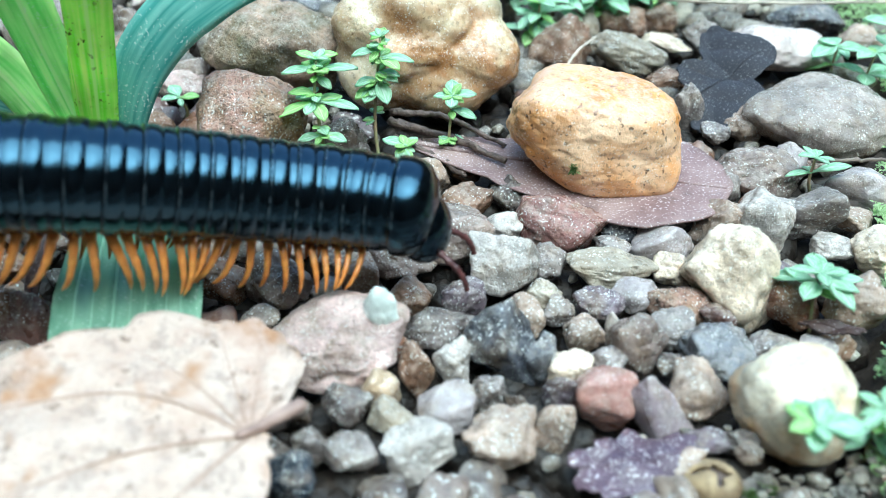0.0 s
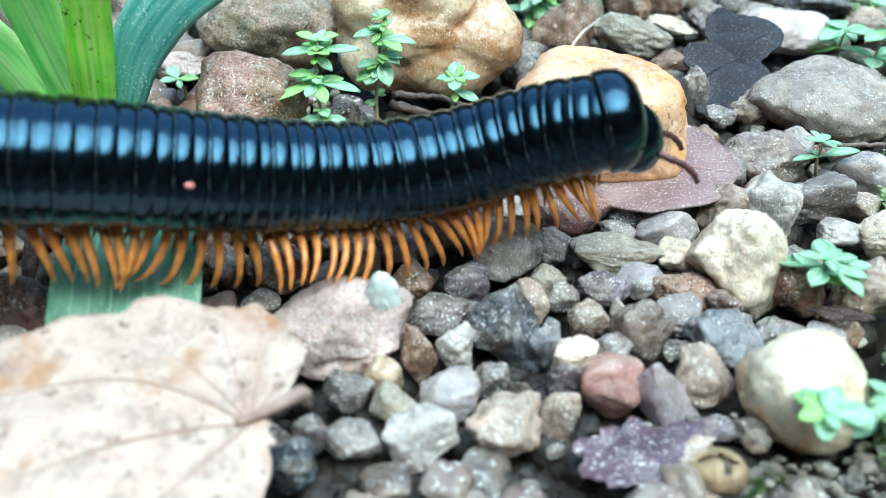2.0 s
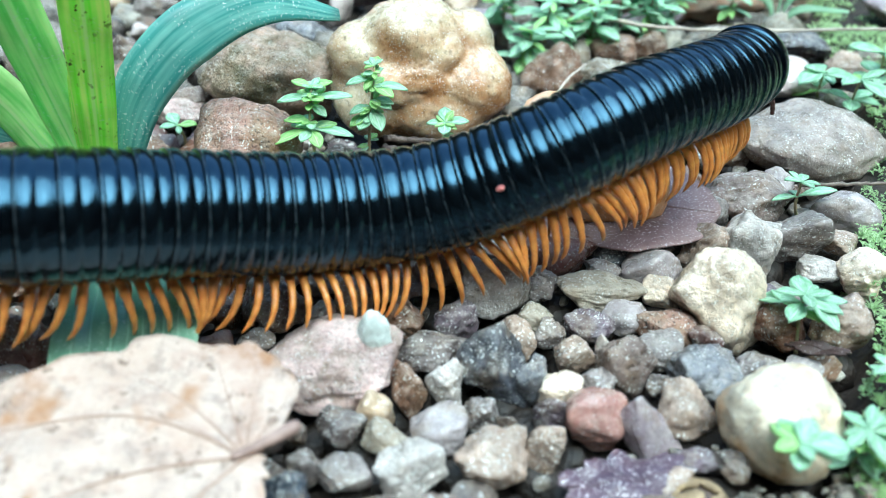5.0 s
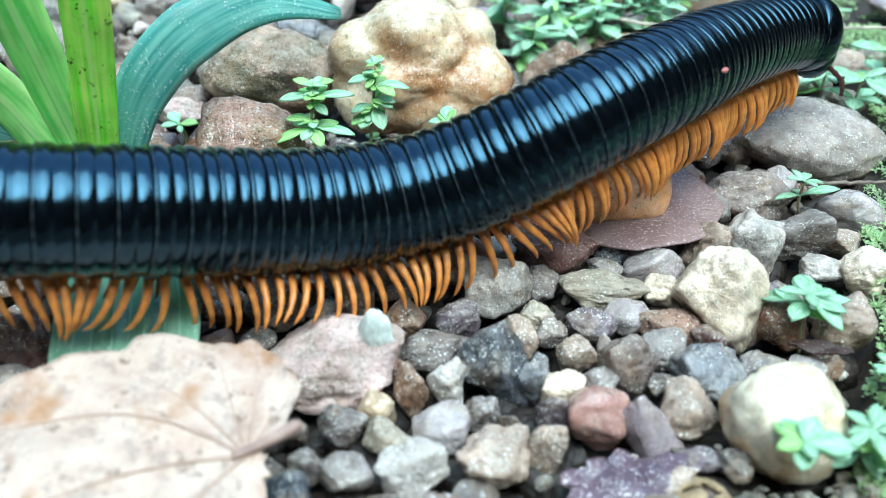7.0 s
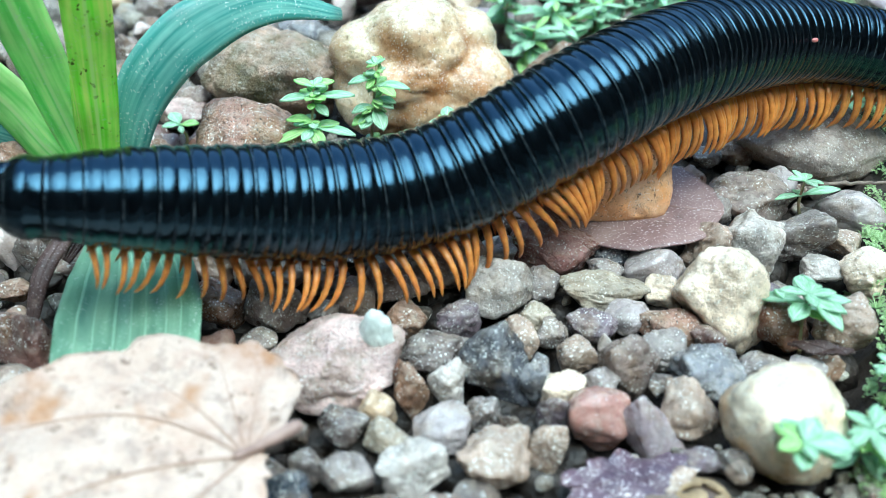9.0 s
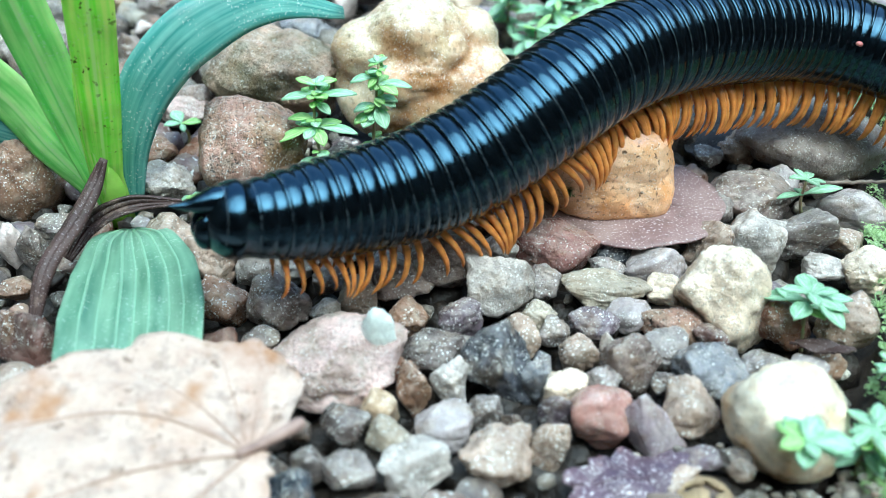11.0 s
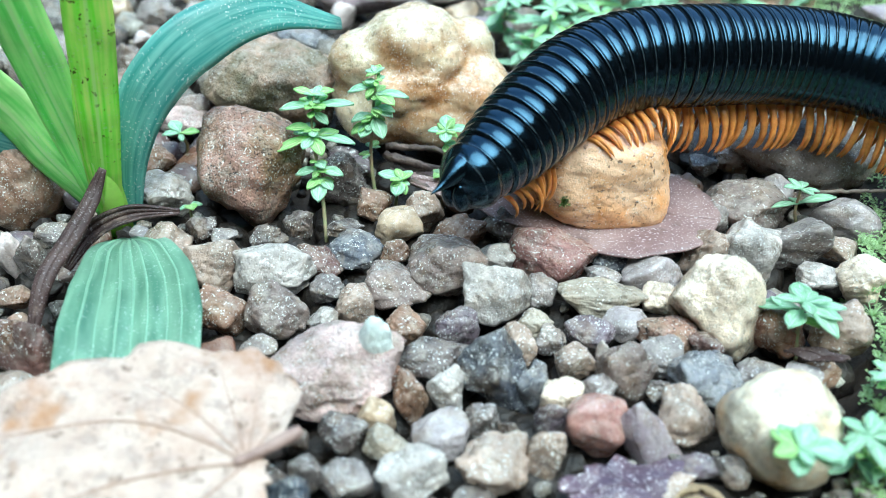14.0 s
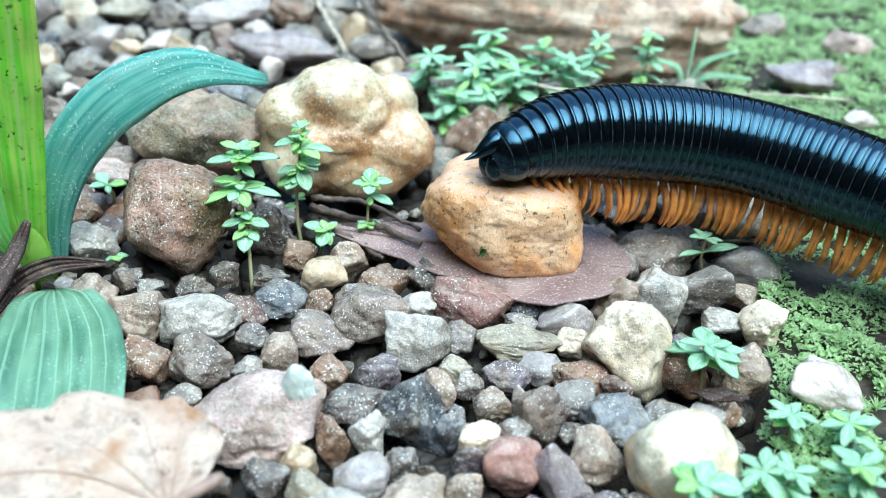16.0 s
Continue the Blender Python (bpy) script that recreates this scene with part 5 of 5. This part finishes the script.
track(0, [(-260.0, 61.0), (-120.0, 61.0), (-60.0, 62.5), (-36.9, 66.4), (-28.4, 68.2), (-19.6, 71.0), (-9.8, 72.7), (-4.6, 72.3), (-2.0, 71.0), (-0.3, 70.1), (12.3, 79.7), (18.2, 83.0), (25.0, 88.9), (29.2, 94.2), (43.9, 111.7), (52.0, 112.0), (64.0, 107.0), (72.0, 98.0), (90.0, 77.0)])
track(1, [(-260.0, 61.0), (-120.0, 61.0), (-60.0, 62.5), (-36.6, 66.7), (-28.2, 68.1), (-19.5, 70.5), (-14.9, 71.9), (-10.1, 73.2), (-5.0, 74.7), (0.2, 76.5), (5.5, 76.4), (8.6, 73.5), (18.2, 83.0), (25.0, 88.9), (29.2, 94.2), (43.9, 111.7), (52.0, 112.0), (64.0, 107.0), (72.0, 98.0), (90.0, 77.0)])
track(2, [(-260.0, 61.0), (-120.0, 61.0), (-60.0, 62.5), (-36.4, 65.9), (-28.1, 67.8), (-19.5, 70.1), (-14.8, 71.6), (-10.0, 72.9), (-4.9, 74.7), (0.3, 76.0), (5.5, 76.4), (10.6, 75.8), (12.9, 75.1), (15.1, 73.3), (17.5, 72.9), (29.2, 94.2), (43.9, 111.7), (52.0, 112.0), (64.0, 107.0), (72.0, 98.0), (90.0, 77.0)])
track(3, [(-260.0, 61.0), (-120.0, 61.0), (-60.0, 62.5), (-36.5, 65.7), (-28.3, 68.4), (-19.5, 71.7), (-14.7, 73.1), (-9.7, 74.5), (-4.4, 76.1), (1.0, 76.8), (6.3, 75.8), (11.3, 75.2), (16.3, 75.2), (21.6, 76.6), (25.4, 76.8), (43.9, 111.7), (52.0, 112.0), (64.0, 107.0), (72.0, 98.0), (90.0, 77.0)])
track(4, [(-260.0, 61.0), (-120.0, 61.0), (-60.0, 62.5), (-36.1, 63.7), (-28.1, 67.2), (-19.4, 71.2), (-9.4, 74.3), (-4.0, 75.5), (1.4, 75.9), (6.8, 75.1), (12.0, 75.1), (17.4, 77.0), (23.3, 80.3), (27.2, 82.6), (31.2, 84.1), (43.9, 111.7), (52.0, 112.0), (64.0, 107.0), (72.0, 98.0), (90.0, 77.0)])
track(6.5, [(-260.0, 61.0), (-120.0, 61.0), (-60.0, 62.5), (-35.8, 63.2), (-27.8, 66.2), (-19.2, 70.3), (-14.5, 72.3), (-9.5, 74.3), (-4.2, 76.9), (1.4, 78.4), (6.9, 79.1), (12.3, 79.7), (18.2, 83.0), (25.0, 88.9), (29.2, 94.2), (43.9, 111.7), (56.0, 110.3), (64.0, 107.0), (72.0, 98.0), (90.0, 77.0)])
track(8, [(-260.0, 61.0), (-120.0, 61.0), (-60.0, 62.5), (-37.3, 66.8), (-28.6, 68.8), (-19.6, 71.7), (-9.6, 75.2), (-4.3, 78.0), (1.3, 80.0), (6.9, 80.9), (12.5, 82.3), (18.5, 85.4), (25.2, 90.7), (33.2, 97.6), (41.9, 103.8), (56.0, 110.3), (64.0, 107.0), (72.0, 98.0), (90.0, 77.0)])
track(9, [(-260.0, 61.0), (-77.6, 61.0), (-37.6, 66.7), (-35.1, 67.0), (-33.1, 67.7), (-28.8, 69.1), (-19.8, 72.5), (-9.8, 76.1), (-4.4, 78.1), (1.2, 79.9), (6.9, 81.6), (12.6, 83.3), (18.7, 87.2), (25.7, 93.0), (33.5, 99.2), (42.3, 105.5), (50.6, 108.4), (55.1, 108.5), (64.0, 107.0), (72.0, 98.0), (90.0, 77.0)])
track(11.5, [(-57.1, 55.0), (-17.1, 69.0), (-14.8, 71.1), (-9.9, 74.6), (-4.7, 78.2), (0.9, 81.9), (6.8, 85.1), (12.9, 89.4), (16.2, 92.8), (23.0, 97.0), (30.4, 101.4), (42.0, 106.0), (49.1, 105.9), (52.7, 104.2), (60.0, 97.5), (72.0, 88.0), (90.0, 72.0)])
track(12, [(-55.1, 54.7), (-15.1, 68.7), (-12.3, 71.3), (-9.9, 73.3), (-4.7, 77.2), (0.8, 81.5), (6.7, 85.6), (12.8, 89.9), (16.0, 92.3), (22.9, 97.2), (30.1, 100.9), (41.5, 105.1), (48.4, 104.8), (51.9, 103.1), (60.0, 97.5), (72.0, 88.0), (90.0, 72.0)])
track(13, [(-46.7, 55.4), (-6.7, 69.4), (-4.5, 73.1), (-1.9, 76.6), (0.9, 80.1), (6.9, 86.0), (13.2, 91.4), (15.9, 94.3), (23.6, 99.6), (31.0, 103.5), (42.4, 107.3), (49.3, 106.6), (53.0, 105.0), (60.0, 97.5), (72.0, 88.0), (90.0, 72.0)])
track(14, [(-38.3, 64.7), (1.7, 78.7), (4.3, 83.1), (7.4, 86.5), (10.7, 90.9), (14.1, 94.4), (17.6, 97.3), (21.1, 99.2), (27.8, 100.4), (35.1, 102.7), (42.7, 104.8), (49.5, 104.1), (53.1, 102.5), (59.1, 96.5), (90.0, 57.5)])
track(15, [(-31.5, 76.8), (8.5, 90.8), (10.8, 92.4), (14.1, 94.8), (17.6, 97.1), (21.2, 98.7), (24.7, 99.6), (31.6, 100.2), (39.0, 101.6), (46.3, 102.4), (52.4, 99.6), (55.6, 97.1), (61.6, 91.1), (90.0, 52.1)])
track(16, [(-24.5, 77.9), (15.5, 91.9), (17.1, 93.3), (20.7, 95.3), (24.3, 96.8), (31.6, 98.3), (39.0, 99.0), (46.1, 98.3), (52.2, 95.1), (57.5, 90.8), (60.4, 88.0), (66.4, 83.0), (90.0, 62.0)])
TAIL = [(0, -164.6), (1, -151.3), (2, -137.0), (3, -124.8), (4, -113.6), (6.5, -74.5), (8, -51.5), (9, -36.6), (11.5, -16.1), (12, -14.1), (13, -5.7), (14, 2.7), (15, 9.5), (16, 16.5)]
GX = np.linspace(-260, 90, 701)


def smoothed(row, width):
    """A row over GX, smoothed over so many millimetres."""
    k = np.exp(-0.5 * (np.arange(-40, 41) * 0.5 / width) ** 2)
    return np.convolve(np.pad(row, 40, mode="edge"), k / k.sum(), "valid")


def axis_height(t):
    """Height of the body's axis over GX: down from the grass, low on the gravel, up over the orange stone."""
    climb = np.interp(t, [0, 1, 2, 3], [0.1, 0.35, 0.85, 1])
    far, top = np.interp(t, [9, 12, 16], [14, 15.5, 14.5]), np.interp(t, [12, 14, 16], [20.3, 18.5, 17.5])
    z = np.interp(GX, [-260, -60, -41, -30, -20, -10, 0, 7, 13, 18, 28, 58, 90], [20, 20, 19.5, 17.8, 14.8, 12.4, 11.8, top - 4.8, top - 1.5, top, top, far, 12])
    return smoothed(np.where(GX > 0, 11.8 + (z - 11.8) * climb, z), 4.5)


def spread(t):
    """How far the rings are drawn apart over GX (1: at rest): stretched on the flat, telescoped on the climb."""
    return np.interp(GX, [-38, -28, -10, 2, 22, 36], [1.22, 1.18, 1.0, 0.9, 0.86, 0.68]) * np.interp(t, [9, 12, 14, 16], [1, 1, 0.86, 0.79])


LANES = np.array([smoothed(np.interp(GX, *np.array(p).T), 3.0) for _, p in TRACKS])
LANE_TIMES = [t for t, _ in TRACKS]


def tail_x(t):
    ts, xs = np.array(TAIL).T
    return float(np.mean([np.interp(np.clip(t + d, 0, 16), ts, xs) for d in (-0.2, -0.1, 0, 0.1, 0.2)]))


def body_at(t):
    """Ring count along the line (in rest millimetres), its points, and the tail's place on it at a time."""
    w = np.interp(t, LANE_TIMES, range(len(LANE_TIMES)))
    i = min(int(w), len(LANE_TIMES) - 2)
    y = LANES[i] + (LANES[i + 1] - LANES[i]) * (w - i)
    p = np.c_[GX, y, axis_height(t)]
    s = np.r_[0, np.cumsum(np.linalg.norm(np.diff(p, axis=0), axis=1) / spread(t)[1:])]
    return s, p, np.interp(tail_x(t), GX, s)


def support(x, y):
    """Height of what the feet find at a place: gravel, leaf, moss or stone; millimetres."""
    h = 0.8 if in_moss(x, y) else 2.2
    if -38 < x < -22 and y < 80:
        h = 4.6
    for cx, cy, a, b, low, high in ((17.5, 95.5, 10.4, 7.4, 7.2, 13.0), (49.4, 109.3, 9.1, 6.6, 1.2, 5.6), (-9.9, 65.1, 6.2, 4.8, 1.8, 5.0)):
        u = ((x - cx) / a) ** 2 + ((y - cy) / b) ** 2
        if u < 1:
            h = max(h, low + (high - low) * (1 - u) ** 0.4)
    return h


def girth(s):
    """Share of the full girth at s millimetres from the tail."""
    return float(np.interp(s, [0, 2, 5.5, 9, 16, 25, 40, 75, 95, 112, 126, 132, 138], [0.55, 0.59, 0.72, 0.82, 0.92, 1.0, 1.02, 1.0, 0.92, 0.85, 0.81, 0.79, 0.72]))


def lathe(profile, sides=40):
    """Rings of a body of revolution about x from (x, r) pairs, in millimetres."""
    V, F = [], []
    for x, r in profile:
        for k in range(sides):
            a = 2 * math.pi * k / sides
            V.append((x * MM, r * math.cos(a) * MM, r * math.sin(a) * MM))
    for i in range(len(profile) - 1):
        for k in range(sides):
            m = (k + 1) % sides
            F.append((i * sides + k, (i + 1) * sides + k, (i + 1) * sides + m, i * sides + m))
    return V, F


LEG = 6.2


def leg_mesh(side):
    """A jointed leg: six tapering joints, bowed outwards, with a claw; side -1 or 1."""
    p = spline([(0, 0, 0.4), (0.05, side * 0.6, -0.6), (0.2, side * 1.15, -1.9), (0.25, side * 1.25, -3.5), (0.1, side * 0.9, -5.0), (-0.3, side * 0.2, -LEG)], 25)
    r = []
    for i in range(25):
        s = i / 24
        r.append(np.interp(s, [0, 0.3, 0.7, 0.93, 1], [0.58, 0.46, 0.31, 0.17, 0.02]) * (1 + 0.07 * math.cos(i / 4 * 2 * math.pi)))
    v, f = tube(p * MM, np.array(r) * MM, 7)
    me = bpy.data.meshes.new("leg")
    me.from_pydata([tuple(q) for q in v], [], f)
    me.polygons.foreach_set("use_smooth", [True] * len(me.polygons))
    me.materials.append(M_LEG)
    return me


def leg_size(s):
    """Legs grow shorter towards both ends of the body."""
    return float(np.interp(s, [0, 8, 28, 112, 138], [0.62, 0.72, 1.0, 1.0, 0.72]))


def build_millipede():
    body = new("millipede")
    body.empty_display_size = 0.01
    tagged(body, "long glossy black millipede with orange legs crawling over gravel", "millipede")
    h = PITCH / 2
    prof = [(h * x, r) for x, r in ((-1.12, 0.94), (-1.06, 0.975), (-1.0, 0.992), (-0.93, 1.001), (-0.86, 1.004), (-0.79, 1.0), (-0.72, 0.988), (-0.6, 0.993), (-0.45, 0.999), (-0.3, 1.001), (-0.15, 1.0), (0.0, 0.996), (0.12, 0.988), (0.28, 0.974), (0.36, 0.962), (0.44, 0.961), (0.6, 0.97), (0.8, 0.972), (1.1, 0.965), (1.4, 0.95), (1.75, 0.93))]
    legs = {-1: leg_mesh(-1), 1: leg_mesh(1)}
    rings, every_leg = [], []
    for i in range(RINGS):
        s = (i + 0.5) * PITCH
        first, last = i == 0, i == RINGS - 1
        if first:
            ring = build_tail(body)
        elif last:
            ring = build_head(body)
        else:
            v, f = lathe([(x, r * GIRTH * girth(s + x)) for x, r in prof], 48)
            ring = mesh_object("body_ring", v, f, M_SHELL, body)
            if 1 < i < RINGS - 2:
                for pair in (-0.25, 0.25):
                    for side in (-1, 1):
                        leg = new("leg", legs[side])
                        leg.parent = ring
                        leg.scale = (leg_size(s),) * 3
                        every_leg.append((leg, side, pair * PITCH, s + pair * PITCH, i, girth(s)))
        if i == 38:
            build_mite(ring)
        rings.append((ring, s))
    return body, rings, every_leg


def build_mite(ring):
    """A small pinkish mite that rides on one ring's flank."""
    d, f = BALL[3]
    at = np.array((0.2, -math.cos(radians(20)) * GIRTH * 1.02, math.sin(radians(20)) * GIRTH * 1.02))
    v = d * np.array((0.5, 0.3, 0.28)) * (1 - 0.25 * (d[:, :1] > 0.5))
    mesh_object("mite", (v + at) * MM, f, M_MITE, ring)["label"] = "tiny pink mite riding on the shell"


def build_tail(body):
    """Last segment: cone, two rounded valves and a spine that points back."""
    g = 1.12 * GIRTH
    prof = [(1.8, 0.54 * g), (0.7, 0.55 * g), (0.6, 0.565 * g), (0.3, 0.57 * g), (-0.3, 0.55 * g), (-0.9, 0.51 * g), (-1.5, 0.45 * g), (-2.0, 0.37 * g), (-2.4, 0.26 * g), (-2.6, 0.12 * g), (-2.65, 0.01)]
    v, f = lathe(prof)
    ob = mesh_object("telson", v, f, M_SHELL, body)
    ob["label"] = "smooth black tail segment"
    p = spline([(0.8, 0, 2.0), (-1.0, 0, 2.0), (-2.8, 0, 1.7), (-4.2, 0, 1.5), (-5.8, 0, 1.5)], 20)
    sv, sf = tube(p * MM, np.interp(np.linspace(0, 1, 20), [0, 0.35, 0.55, 0.75, 1], [1.5, 1.35, 0.9, 0.42, 0.03]) * MM, 14)
    mesh_object("tail_spine", sv, sf, M_SHELL, ob)["label"] = "pointed black tail spine"
    for side in (-1, 1):
        d, df = BALL[4]
        w = d * np.array((1.3, 1.0, 1.8)) * MM + np.array((-2.1, side * 0.7, -0.8)) * MM
        mesh_object("tail_valve", w, df, M_SHELL, ob)["label"] = "rounded black tail valve"
    return ob


def build_head(body):
    """Front segment: smooth collar, domed head, two bent feelers."""
    g = 0.80 * GIRTH
    prof = [(-1.6, 0.90 * g), (-1.5, 0.98 * g), (-1.2, 1.0 * g), (-0.2, 1.0 * g), (0.8, 0.95 * g), (1.6, 0.82 * g), (2.2, 0.6 * g), (2.5, 0.3 * g), (2.6, 0.01)]
    v, f = lathe(prof)
    ob = mesh_object("collar", v, f, M_SHELL, body)
    ob["label"] = "smooth rounded black neck shield"
    d, df = BALL[3]
    hv = d * np.array((2.6, 3.3, 3.4)) * MM + np.array((1.3, 0, -2.2)) * MM
    mesh_object("head", hv, df, M_SHELL, ob)
    for side in (-1, 1):
        p = spline([(2.0, side * 1.5, -2.8), (3.6, side * 2.2, -3.7), (4.8, side * 2.6, -4.5), (5.6, side * 2.8, -5.6), (5.9, side * 2.9, -6.6)], 25)
        r = [(0.36 - 0.1 * i / 24) * (1 + 0.15 * math.cos(i / 4 * 2 * math.pi)) for i in range(25)]
        av, af = tube(p * MM, np.array(r) * MM, 8)
        mesh_object("feeler", av, af, M_ANTENNA, ob)["label"] = "jointed dark brown feeler"
    return ob


MILLIPEDE, BODY_RINGS, ALL_LEGS = build_millipede()


def motions():
    """The whole crawl: the animal, each ring on its line, each leg in the travelling wave."""
    times = [i * 0.25 for i in range(65)]
    lines = [body_at(t) for t in times]

    def spot(line, s):
        arc, p, tail = line
        return np.array([np.interp(tail + s, arc, p[:, k]) for k in range(3)])

    mid = [spot(line, BODY / 2) * (1, 1, 0) for line in lines]
    walk(MILLIPEDE, [(t, pose(*(m * MM))) for t, m in zip(times, mid)])
    for ring, s in BODY_RINGS:
        rows = []
        for t, line, m in zip(times, lines, mid):
            a, b = spot(line, s - 1.4), spot(line, s + 1.4)
            turn = Vector(b - a).to_track_quat("X", "Z").to_matrix().to_4x4()
            rows.append((t, Matrix.Translation(Vector(((a + b) / 2 - m) * MM)) @ turn))
        walk(ring, rows)
    steps = [i * 0.2 for i in range(81)]
    ways = [body_at(t) for t in steps]
    for leg, side, along, s, i, wide in ALL_LEGS:
        rows = []
        for t, line in zip(steps, ways):
            p, ahead = spot(line, s), spot(line, s + 1.0) - spot(line, s - 1.0)
            out = np.array((-ahead[1], ahead[0])) / math.hypot(ahead[0], ahead[1]) * side
            foot = support(p[0] + out[0] * 6.0, p[1] + out[1] * 6.0)
            room = p[2] - 0.88 * GIRTH * wide - foot
            phase = 2 * math.pi * (s / 14.5 - 1.15 * tail_x(t) / 14.0) + (0.5 if side > 0 else 0) + 0.35 * math.sin(i * 1.7)
            swing = (22 - 13 * min(1.0, max(0.0, (p[0] - 8) / 12))) * math.sin(phase) + 2.5 * math.sin(i * 2.3 + along)
            lift = 16 * max(0.0, -math.cos(phase))
            splay = math.degrees(math.acos(min(0.99, max(0.2, room / (LEG * leg_size(s)))))) + lift
            rows.append((t, pose(along * MM, side * 0.26 * GIRTH * wide * MM, -0.88 * GIRTH * wide * MM, side * min(splay, 85), -swing, 0)))
        walk(leg, rows)


motions()
